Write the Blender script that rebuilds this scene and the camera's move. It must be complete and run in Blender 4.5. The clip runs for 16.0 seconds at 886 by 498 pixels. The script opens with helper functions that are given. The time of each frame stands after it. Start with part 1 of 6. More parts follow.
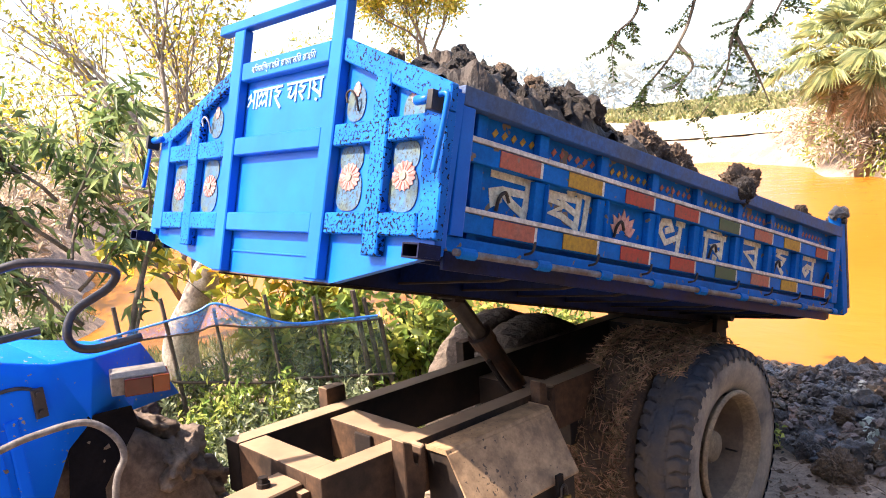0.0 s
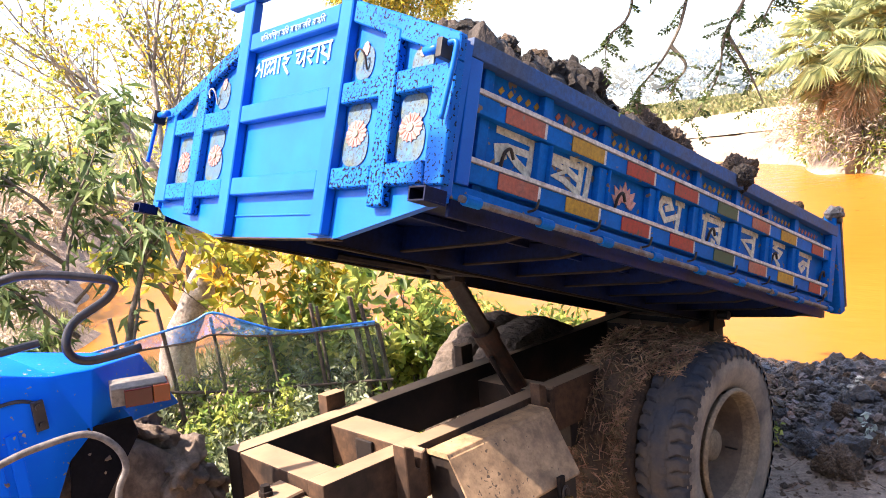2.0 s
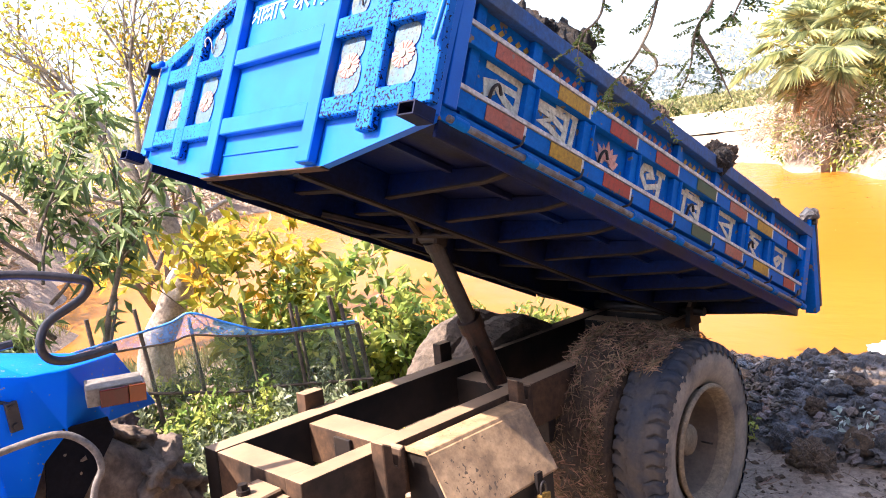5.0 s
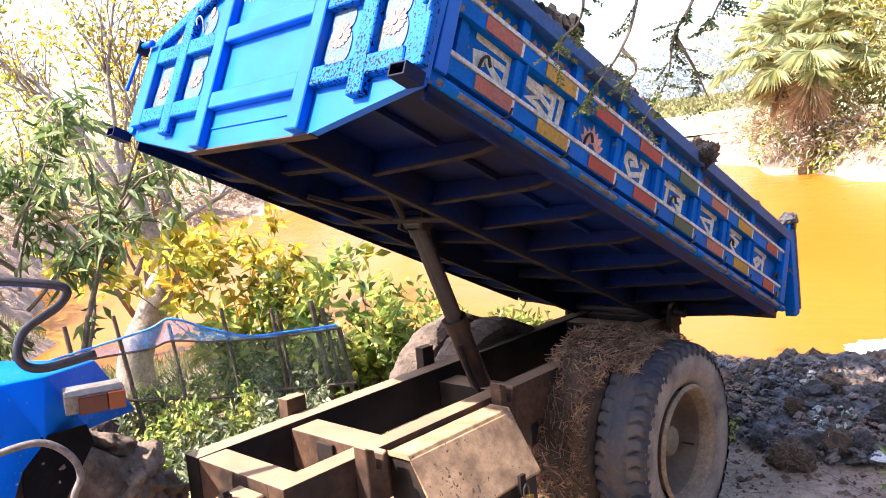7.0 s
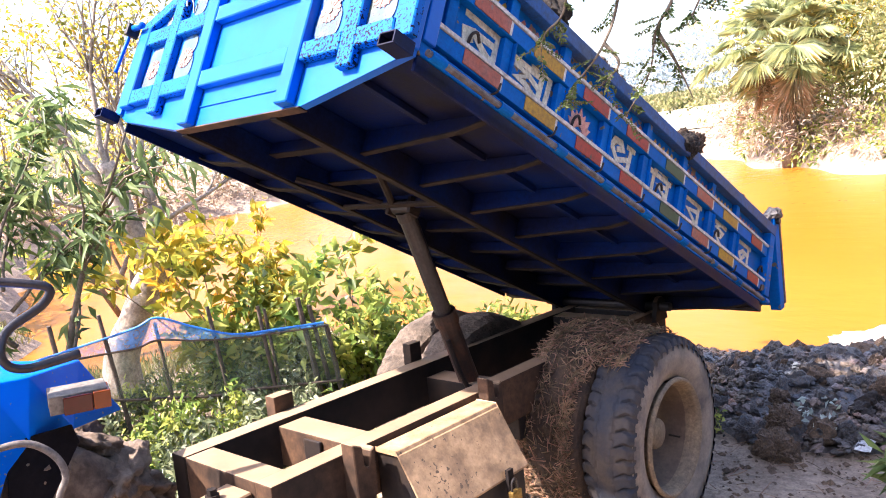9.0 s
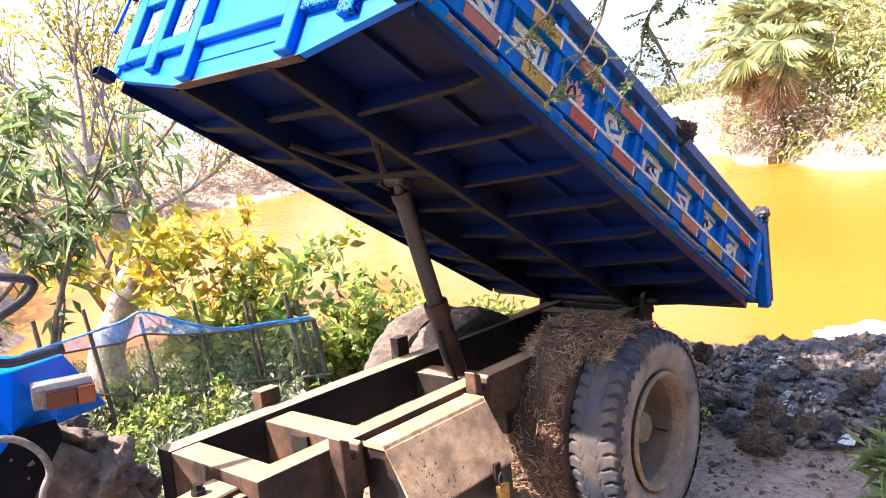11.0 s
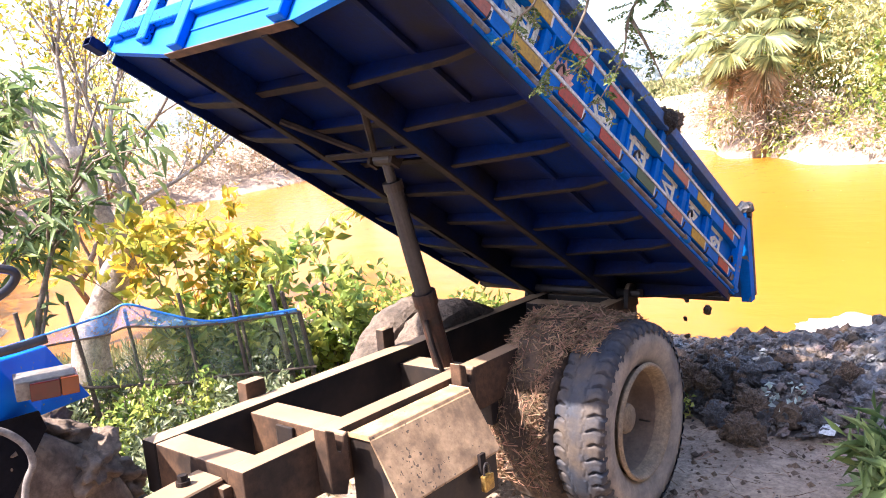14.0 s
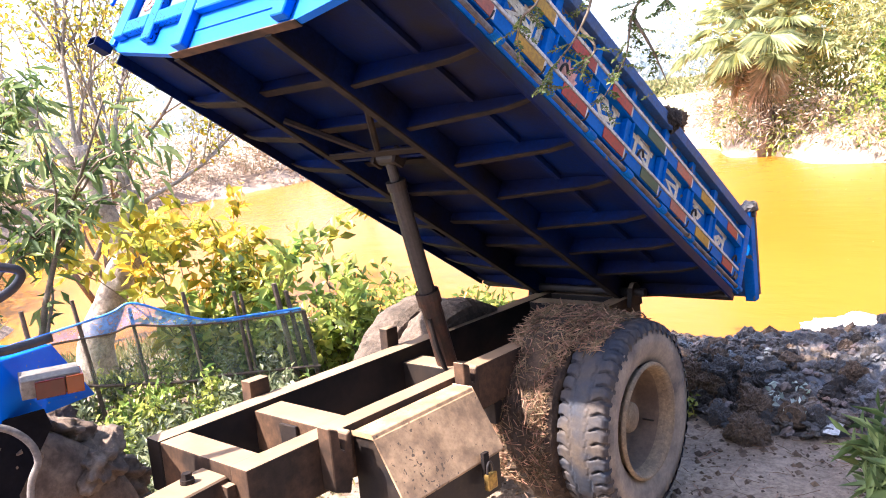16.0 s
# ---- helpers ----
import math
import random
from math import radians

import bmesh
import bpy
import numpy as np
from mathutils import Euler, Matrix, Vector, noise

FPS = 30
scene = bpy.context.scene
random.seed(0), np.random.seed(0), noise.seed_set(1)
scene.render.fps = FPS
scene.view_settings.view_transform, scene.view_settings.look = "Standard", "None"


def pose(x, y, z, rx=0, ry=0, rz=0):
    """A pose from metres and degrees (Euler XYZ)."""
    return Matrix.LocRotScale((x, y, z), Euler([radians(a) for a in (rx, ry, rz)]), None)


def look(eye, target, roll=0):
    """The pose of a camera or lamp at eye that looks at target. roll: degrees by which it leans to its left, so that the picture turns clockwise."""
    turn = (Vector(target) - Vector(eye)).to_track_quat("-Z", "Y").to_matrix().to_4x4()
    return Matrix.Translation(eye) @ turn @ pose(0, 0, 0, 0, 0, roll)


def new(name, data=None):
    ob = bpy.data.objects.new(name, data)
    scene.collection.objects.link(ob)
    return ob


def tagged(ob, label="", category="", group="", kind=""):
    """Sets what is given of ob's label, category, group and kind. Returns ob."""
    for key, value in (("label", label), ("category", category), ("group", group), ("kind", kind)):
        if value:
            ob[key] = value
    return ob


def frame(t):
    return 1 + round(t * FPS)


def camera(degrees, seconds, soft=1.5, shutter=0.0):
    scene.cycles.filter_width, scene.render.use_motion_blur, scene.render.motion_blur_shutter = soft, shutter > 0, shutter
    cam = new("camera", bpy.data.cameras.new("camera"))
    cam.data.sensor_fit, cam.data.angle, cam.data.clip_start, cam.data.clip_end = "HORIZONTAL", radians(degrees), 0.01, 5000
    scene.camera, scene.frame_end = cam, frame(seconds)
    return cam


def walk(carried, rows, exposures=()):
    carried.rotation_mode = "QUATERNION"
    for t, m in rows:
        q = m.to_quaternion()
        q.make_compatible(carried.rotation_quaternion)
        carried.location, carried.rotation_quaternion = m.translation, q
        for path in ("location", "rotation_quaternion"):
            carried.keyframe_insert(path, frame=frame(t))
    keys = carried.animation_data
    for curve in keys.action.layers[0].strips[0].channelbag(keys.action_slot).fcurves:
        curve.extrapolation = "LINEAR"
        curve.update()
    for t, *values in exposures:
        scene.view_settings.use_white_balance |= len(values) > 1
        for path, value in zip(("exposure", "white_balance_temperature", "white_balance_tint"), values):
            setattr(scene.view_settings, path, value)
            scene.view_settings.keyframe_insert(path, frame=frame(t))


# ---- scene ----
TILT = 4.6        # the trailer stands on a bank that falls this many degrees to its rear
HINGE = (0.797, 0.0, 0.962)

# ---- camera ----
cam = camera(60.06, 16.0, soft=1.0)


def aim(x, y, z, bearing, pitch, roll):
    b, p = radians(bearing), radians(pitch)
    d = Vector((math.cos(b) * math.cos(p), math.sin(b) * math.cos(p), math.sin(p)))
    return look((x, y, z), Vector((x, y, z)) + d, roll)


PATH = [
    (0.0, -3.100, -2.353, 2.166, 46.69, -9.67, -7.12),
    (0.5, -3.110, -2.356, 2.168, 46.59, -9.55, -7.40),
    (1.0, -3.115, -2.353, 2.166, 46.54, -9.40, -7.73),
    (1.5, -3.115, -2.349, 2.167, 46.38, -9.39, -8.00),
    (2.0, -3.113, -2.350, 2.167, 46.21, -9.37, -8.18),
    (2.5, -3.111, -2.355, 2.167, 46.02, -9.41, -8.26),
    (3.0, -3.114, -2.364, 2.169, 45.84, -9.30, -8.30),
    (3.5, -3.112, -2.369, 2.166, 45.68, -9.37, -8.33),
    (4.0, -3.110, -2.372, 2.161, 45.49, -9.49, -8.35),
    (6.5, -3.114, -2.372, 2.160, 43.71, -9.54, -8.25),
    (7.0, -3.112, -2.372, 2.161, 43.44, -9.53, -8.37),
    (7.5, -3.111, -2.373, 2.162, 43.18, -9.52, -8.47),
    (8.0, -3.107, -2.376, 2.153, 42.94, -9.70, -8.69),
    (8.5, -3.111, -2.379, 2.155, 42.79, -9.80, -8.73),
    (9.0, -3.109, -2.379, 2.158, 42.56, -9.93, -8.76),
    (11.5, -3.104, -2.372, 2.153, 41.48, -10.63, -8.39),
    (12.0, -3.105, -2.374, 2.143, 41.24, -10.80, -8.34),
    (12.5, -3.107, -2.371, 2.142, 40.93, -10.98, -8.39),
    (13.0, -3.109, -2.373, 2.145, 40.80, -11.16, -8.40),
    (13.5, -3.111, -2.375, 2.148, 40.76, -11.12, -8.32),
    (14.0, -3.109, -2.381, 2.148, 40.74, -11.09, -8.23),
    (14.5, -3.105, -2.378, 2.149, 40.65, -11.21, -8.17),
    (15.0, -3.106, -2.382, 2.153, 40.68, -11.17, -8.24),
    (15.5, -3.114, -2.387, 2.154, 40.81, -11.05, -8.21),
    (16.0, -3.110, -2.387, 2.149, 41.08, -11.12, -8.28),
]
walk(cam, [(t, aim(*row)) for t, *row in PATH], exposures=[(0, 2.36, 6550, 17), (4, 2.44, 6300, 20), (6, 2.48, 6200, 20), (9, 2.60, 6080, 20), (12, 2.70, 5980, 19), (16, 2.72, 5980, 19)])

# ---- light ----
world = bpy.data.worlds.new("sky")
scene.world = world
world.use_nodes = True
wn = world.node_tree.nodes
sky = wn.new("ShaderNodeTexSky")
sky.sky_type, sky.sun_disc = "NISHITA", False
SUN = Vector((-0.51, 0.32, 0.84)).normalized()
sky.sun_elevation = math.asin(SUN.z)
sky.sun_rotation = math.atan2(SUN.x, SUN.y)
sky.dust_density = 3.0
wn["Background"].inputs["Strength"].default_value = 0.105
world.node_tree.links.new(sky.outputs[0], wn["Background"].inputs[0])
sun = new("sun", bpy.data.lights.new("sun", "SUN"))
sun.data.energy, sun.data.angle, sun.data.color = 3.8, radians(0.6), (1.0, 0.89, 0.73)
sun.matrix_world = look(SUN * 50, (0, 0, 0))


# ---- materials ----
def material(name, colour, rough=0.6, metal=0.0, second=None, scale=8.0, amount=0.5, grain=60.0, bump=0.15,
             dist=0.004, spots=None, spot_scale=40.0, spot_size=0.3, trans=0.0, island=0.0, spec=0.5, dirt=0.6):
    """A surface with two colours mixed by a broad noise, a fine grain, relief and, if asked, spots of a third colour."""
    m = bpy.data.materials.new(name)
    m.use_nodes = True
    t = m.node_tree
    n, l = t.nodes, t.links
    b = n["Principled BSDF"]
    b.inputs["Metallic"].default_value = metal
    b.inputs["Specular IOR Level"].default_value = spec
    co = n.new("ShaderNodeTexCoord").outputs["Object"]
    second = second or tuple(c * 0.7 for c in colour)

    def tex(s, detail=5.0, rough_=0.6):
        x = n.new("ShaderNodeTexNoise")
        x.inputs["Scale"].default_value, x.inputs["Detail"].default_value, x.inputs["Roughness"].default_value = s, detail, rough_
        l.new(co, x.inputs["Vector"])
        return x.outputs["Fac"]

    def ramp(f, lo, hi):
        r = n.new("ShaderNodeMapRange")
        r.inputs["From Min"].default_value, r.inputs["From Max"].default_value = lo, hi
        l.new(f, r.inputs["Value"])
        return r.outputs["Result"]

    def mix(f, a, c):
        x = n.new("ShaderNodeMix")
        x.data_type = "RGBA"
        for sock, v in ((x.inputs["Factor"], f), (x.inputs["A"], a), (x.inputs["B"], c)):
            if isinstance(v, (tuple, float, int)):
                sock.default_value = (*v, 1) if isinstance(v, tuple) else v
            else:
                l.new(v, sock)
        return x.outputs["Result"]

    broad, fine = tex(scale), tex(grain, 4.0, 0.7)
    mid = 0.5 + (0.5 - amount) * 0.3
    col = mix(ramp(broad, mid - 0.12, mid + 0.12), tuple(colour), tuple(second))
    dark = mix(dirt, col, (0.0, 0.0, 0.0))
    col = mix(ramp(fine, 0.72, 0.3), col, dark) if bump else col
    if island:
        g = n.new("ShaderNodeNewGeometry").outputs["Random Per Island"]
        hsv = n.new("ShaderNodeHueSaturation")
        l.new(ramp(g, -0.2, 1.2), hsv.inputs["Value"])
        r = n.new("ShaderNodeMapRange")
        r.inputs["To Min"].default_value, r.inputs["To Max"].default_value = 1 - island, 1 + island
        l.new(g, r.inputs["Value"])
        l.new(r.outputs["Result"], hsv.inputs["Value"])
        h = n.new("ShaderNodeMapRange")
        h.inputs["To Min"].default_value, h.inputs["To Max"].default_value = 0.5 + island * 0.04, 0.5 - island * 0.06
        l.new(g, h.inputs["Value"])
        l.new(h.outputs["Result"], hsv.inputs["Hue"])
        l.new(col, hsv.inputs["Color"])
        col = hsv.outputs["Color"]
    if spots:
        s = tex(spot_scale, 2.0, 0.5)
        where = tex(3.5, 2.0, 0.5)
        mul = n.new("ShaderNodeMath")
        mul.operation = "ADD"
        l.new(s, mul.inputs[0])
        k = n.new("ShaderNodeMath")
        k.operation, k.inputs[1].default_value = "MULTIPLY", 0.35
        l.new(where, k.inputs[0])
        l.new(k.outputs[0], mul.inputs[1])
        lo = 0.88 - spot_size * 0.5
        col = mix(ramp(mul.outputs[0], lo, lo + 0.02), col, tuple(spots))
    l.new(col, b.inputs["Base Color"])
    r = n.new("ShaderNodeMapRange")
    r.inputs["To Min"].default_value, r.inputs["To Max"].default_value = max(0.05, rough - 0.12), min(1.0, rough + 0.12)
    l.new(fine, r.inputs["Value"])
    l.new(r.outputs["Result"], b.inputs["Roughness"])
    if bump:
        bp = n.new("ShaderNodeBump")
        bp.inputs["Strength"].default_value, bp.inputs["Distance"].default_value = bump, dist
        l.new(fine, bp.inputs["Height"])
        l.new(bp.outputs["Normal"], b.inputs["Normal"])
    if trans:
        tr = n.new("ShaderNodeBsdfTranslucent")
        l.new(col, tr.inputs["Color"])
        sh = n.new("ShaderNodeMixShader")
        sh.inputs[0].default_value = trans
        l.new(b.outputs[0], sh.inputs[1])
        l.new(tr.outputs[0], sh.inputs[2])
        l.new(sh.outputs[0], n["Material Output"].inputs["Surface"])
    return m


BLUE = material("blue_paint", (0.001, 0.092, 0.47), 0.38, 0, (0.002, 0.115, 0.51), 4, 0.5, 120, 0.03, 0.0006, dirt=0.12, spec=0.22)
BLUE_SPLAT = material("mud_splashed_blue_paint", (0.001, 0.100, 0.47), 0.5, 0, (0.003, 0.128, 0.50), 9, 0.5, 90, 0.04, 0.001, spec=0.12,
                      spots=(0.0005, 0.0015, 0.012), spot_scale=96, spot_size=0.247, dirt=0.15)
BLUE_SIDE = material("worn_blue_paint", (0.001, 0.135, 0.52), 0.6, 0, (0.003, 0.105, 0.38), 7, 0.45, 70, 0.08, 0.002, dirt=0.3, spec=0.07,
                     spots=(0.16, 0.12, 0.09), spot_scale=22, spot_size=0.08)
BLUE_DUSTY = material("dusty_blue_paint", (0.010, 0.095, 0.34), 0.7, 0, (0.045, 0.085, 0.19), 6, 0.5, 60, 0.2, 0.002)
# dirty blue paint, darkened in colour for the shade beneath the bed
UNDER = material("dirty_shade_darkened_blue", (0.001, 0.012, 0.088), 0.5, 0, (0.010, 0.007, 0.006), 1.6, 0.38, 50, 0.2, 0.003, spec=0.12)
RUST_EDGE = material("rusty_dusty_steel", (0.034, 0.022, 0.016), 0.8, 0, (0.014, 0.010, 0.010), 12, 0.5, 70, 0.3, 0.003, spec=0.2)
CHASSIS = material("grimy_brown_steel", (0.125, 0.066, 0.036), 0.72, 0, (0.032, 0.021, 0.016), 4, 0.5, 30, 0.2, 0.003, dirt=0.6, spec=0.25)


def dust_and_light_on_top(m, colour, other):
    """Pale road dust on upper faces, with light from above put into its colour."""
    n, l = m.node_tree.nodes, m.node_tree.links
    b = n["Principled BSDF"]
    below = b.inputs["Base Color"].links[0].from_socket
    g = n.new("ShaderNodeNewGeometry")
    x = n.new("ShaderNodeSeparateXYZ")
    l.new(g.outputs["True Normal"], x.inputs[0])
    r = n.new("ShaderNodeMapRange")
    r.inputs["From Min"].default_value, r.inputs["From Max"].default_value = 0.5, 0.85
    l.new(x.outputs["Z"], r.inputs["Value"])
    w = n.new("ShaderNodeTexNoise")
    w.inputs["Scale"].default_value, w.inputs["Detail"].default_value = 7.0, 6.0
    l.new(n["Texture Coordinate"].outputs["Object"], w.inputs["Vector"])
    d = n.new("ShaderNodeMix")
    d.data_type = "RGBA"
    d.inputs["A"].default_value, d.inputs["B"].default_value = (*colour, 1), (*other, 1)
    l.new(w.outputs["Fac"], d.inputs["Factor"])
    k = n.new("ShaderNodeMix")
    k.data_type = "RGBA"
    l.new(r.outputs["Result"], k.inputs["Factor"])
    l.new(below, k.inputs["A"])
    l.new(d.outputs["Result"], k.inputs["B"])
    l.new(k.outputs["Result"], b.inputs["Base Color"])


# steel blackened in colour for the shade between the beams and under the bed
SHADED_STEEL = material("shade_blackened_steel", (0.010, 0.008, 0.008), 0.7, 0, (0.026, 0.018, 0.014), 5, 0.45, 45, 0.15, 0.002, dirt=0.3, spec=0.2)
dust_and_light_on_top(SHADED_STEEL, (0.36, 0.255, 0.165), (0.13, 0.09, 0.062))
dust_and_light_on_top(CHASSIS, (0.35, 0.225, 0.135), (0.13, 0.09, 0.062))
BOX_STEEL = material("chipped_brown_tool_box_paint", (0.54, 0.345, 0.19), 0.6, 0, (0.27, 0.165, 0.09), 9, 0.45, 34, 0.3, 0.004, dirt=0.45,
                     spots=(0.10, 0.065, 0.04), spot_scale=60, spot_size=0.04)
DARK_STEEL = material("dark_oily_steel", (0.018, 0.015, 0.017), 0.55, 0.3, (0.045, 0.03, 0.022), 9, 0.5, 60, 0.2, 0.002)
BARREL = material("rusty_ram_barrel", (0.075, 0.027, 0.015), 0.55, 0.2, (0.02, 0.012, 0.010), 9, 0.5, 60, 0.2, 0.002)
CHROME = material("oily_ram_rod", (0.040, 0.034, 0.036), 0.4, 0.2, (0.03, 0.024, 0.024), 14, 0.5, 60, 0.1, 0.001)
WHITE = material("chipped_white_paint", (0.74, 0.72, 0.70), 0.6, 0, (0.48, 0.45, 0.42), 14, 0.4, 60, 0.15, 0.002)
CREAM = material("cream_lettering_paint", (0.78, 0.74, 0.60), 0.6, 0, (0.60, 0.55, 0.40), 14, 0.4, 60, 0.05, 0.001)
RED = material("red_paint", (0.43, 0.028, 0.016), 0.6, 0, (0.34, 0.036, 0.024), 10, 0.4, 60, 0.1, 0.001, spots=(0.10, 0.05, 0.04), spot_scale=35, spot_size=0.08)
BRICK_RED = material("faded_red_paint", (0.45, 0.10, 0.06), 0.6, 0, (0.36, 0.12, 0.09), 10, 0.4, 60, 0.1, 0.001, spots=(0.2, 0.12, 0.1), spot_scale=35, spot_size=0.1)
YELLOW = material("yellow_paint", (0.50, 0.275, 0.008), 0.6, 0, (0.42, 0.22, 0.014), 10, 0.4, 60, 0.1, 0.001)
GREEN = material("dark_green_paint", (0.014, 0.080, 0.030), 0.6, 0, (0.03, 0.08, 0.04), 10, 0.4, 60, 0.1, 0.001)
PINK = material("pink_flower_paint", (0.72, 0.30, 0.24), 0.6, 0, (0.75, 0.45, 0.38), 25, 0.5, 60, 0.05, 0.001)
FLOWER_BG = material("faded_flower_ground_paint", (0.02, 0.125, 0.30), 0.6, 0, (0.075, 0.11, 0.085), 16, 0.5, 60, 0.1, 0.001,
                     spots=(0.02, 0.025, 0.03), spot_scale=110, spot_size=0.22)
RUBBER = material("worn_dusty_tyre_rubber", (0.030, 0.036, 0.052), 0.65, 0, (0.09, 0.068, 0.052), 5, 0.30, 50, 0.3, 0.004, dirt=0.35, spec=0.25)
SIDEWALL = material("dusty_tyre_sidewall", (0.32, 0.255, 0.195), 0.9, 0, (0.13, 0.11, 0.10), 5, 0.4, 60, 0.2, 0.002, dirt=0.3)
MUD_TYRE = material("mud_caked_tyre", (0.19, 0.14, 0.105), 0.95, 0, (0.095, 0.07, 0.052), 8, 0.5, 34, 0.9, 0.02)
# the rim's dusty colour, darkened to stand for shade inside the dish
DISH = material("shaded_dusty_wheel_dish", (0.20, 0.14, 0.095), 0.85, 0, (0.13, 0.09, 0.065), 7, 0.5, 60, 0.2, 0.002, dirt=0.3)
RIM = material("dusty_ochre_rim", (0.36, 0.26, 0.16), 0.8, 0, (0.25, 0.18, 0.12), 7, 0.5, 60, 0.2, 0.002)
STRAW = material("dry_straw", (0.27, 0.175, 0.095), 0.85, 0, (0.10, 0.06, 0.032), 12, 0.5, 60, 0.0, island=0.55)
SOIL = material("dark_wet_clay", (0.020, 0.017, 0.018), 0.7, 0, (0.052, 0.033, 0.022), 5, 0.5, 40, 0.8, 0.012)
CLAY_BROWN = material("brown_crumbly_clay", (0.24, 0.155, 0.095), 0.95, 0, (0.12, 0.082, 0.06), 7, 0.5, 40, 0.8, 0.012)
CLAY_CRUMB = material("crumbled_grey_and_brown_clay", (0.105, 0.115, 0.135), 0.6, 0, (0.24, 0.155, 0.09), 1.7, 0.35, 55, 1.0, 0.012, island=0.5)
CLAY_GREY = material("blue_grey_clay", (0.085, 0.092, 0.11), 0.5, 0, (0.15, 0.12, 0.10), 4, 0.55, 30, 0.8, 0.015)


# ---- building helpers ----
def part(name, bm, mat, parent=None, label="", smooth=False, loc=None):
    """Links a bmesh as one mesh object under a thing or a part."""
    me = bpy.data.meshes.new(name)
    bm.normal_update()
    bm.to_mesh(me)
    bm.free()
    me.materials.append(mat)
    if smooth:
        me.shade_smooth()
    ob = new(name, me)
    if parent:
        ob.parent = parent
    if loc:
        ob.location = loc
    if label:
        tagged(ob, label)
    return ob


def alike(name, ob, parent, m, label=""):
    """Another object on the same mesh."""
    o = new(name, ob.data)
    o.parent = parent
    o.matrix_basis = m
    if label:
        tagged(o, label)
    return o


def box(x0, x1, y0, y1, z0, z1, bev=0.0, bm=None):
    one = bmesh.new()
    vs = [one.verts.new((x, y, z)) for x in (x0, x1) for y in (y0, y1) for z in (z0, z1)]
    for f in ((0, 1, 3, 2), (4, 6, 7, 5), (0, 4, 5, 1), (2, 3, 7, 6), (0, 2, 6, 4), (1, 5, 7, 3)):
        one.faces.new([vs[i] for i in f])
    if bev:
        bmesh.ops.bevel(one, geom=one.edges[:], offset=bev, segments=2, affect="EDGES", profile=0.6)
    return join(bm, one)


def join(bm, one):
    if bm is None:
        return one
    me = bpy.data.meshes.new("join")
    one.to_mesh(me)
    bm.from_mesh(me)
    one.free()
    bpy.data.meshes.remove(me)
    return bm


def slab(pts, axis, a, b, bev=0.0, bm=None):
    """A polygon in the two other axes, in order, drawn out along axis from a to b."""
    one = bmesh.new()

    def at(p, q):
        r = list(p)
        r.insert(axis, q)
        return r
    lo = [one.verts.new(at(p, a)) for p in pts]
    hi = [one.verts.new(at(p, b)) for p in pts]
    k = len(pts)
    one.faces.new(lo)
    one.faces.new(hi[::-1])
    for i in range(k):
        one.faces.new((lo[i], hi[i], hi[(i + 1) % k], lo[(i + 1) % k]))
    bmesh.ops.recalc_face_normals(one, faces=one.faces[:])
    if bev:
        bmesh.ops.bevel(one, geom=one.edges[:], offset=bev, segments=1, affect="EDGES")
    return join(bm, one)


def tube(pts, radii, n=10, bm=None, cap=True):
    """A round tube along a line of points."""
    bm = bm or bmesh.new()
    pts = [Vector(p) for p in pts]
    if not isinstance(radii, (list, tuple)):
        radii = [radii] * len(pts)
    d0 = (pts[1] - pts[0]).normalized()
    side = d0.orthogonal().normalized()
    rings = []
    for i, p in enumerate(pts):
        d = (pts[min(i + 1, len(pts) - 1)] - pts[max(i - 1, 0)]).normalized()
        side = (side - d * side.dot(d)).normalized()
        up = d.cross(side)
        rings.append([bm.verts.new(p + (side * math.cos(a) + up * math.sin(a)) * radii[i]) for a in (math.tau * k / n for k in range(n))])
    for r, s in zip(rings, rings[1:]):
        for k in range(n):
            bm.faces.new((r[k], r[(k + 1) % n], s[(k + 1) % n], s[k]))
    if cap:
        bm.faces.new(rings[0][::-1])
        bm.faces.new(rings[-1])
    return bm


def curve(pts, steps=6):
    """A smooth line through the points."""
    p = [Vector(q) for q in pts]
    p = [p[0] * 2 - p[1]] + p + [p[-1] * 2 - p[-2]]
    out = []
    for i in range(1, len(p) - 2):
        for k in range(steps):
            t = k / steps
            a, b, c, d = p[i - 1:i + 3]
            out.append(0.5 * (2 * b + (c - a) * t + (2 * a - 5 * b + 4 * c - d) * t * t + (3 * b - a - 3 * c + d) * t ** 3))
    return out + [p[-2]]


def lathe(profile, n, axis_y=True, bm=None):
    """Turns (radius, y) points round the y axis."""
    bm = bm or bmesh.new()
    rings = []
    for r, y in profile:
        rings.append([bm.verts.new((r * math.cos(a), y, r * math.sin(a))) for a in (math.tau * k / n for k in range(n))])
    for p, q in zip(rings, rings[1:]):
        for k in range(n):
            bm.faces.new((p[k], p[(k + 1) % n], q[(k + 1) % n], q[k]))
    bmesh.ops.recalc_face_normals(bm, faces=bm.faces[:])
    return bm


def mesh_ob(name, verts, faces, mat, parent=None, smooth=False):
    me = bpy.data.meshes.new(name)
    me.from_pydata(verts, [], faces)
    me.materials.append(mat)
    if smooth:
        me.shade_smooth()
    ob = new(name, me)
    if parent:
        ob.parent = parent
    return ob


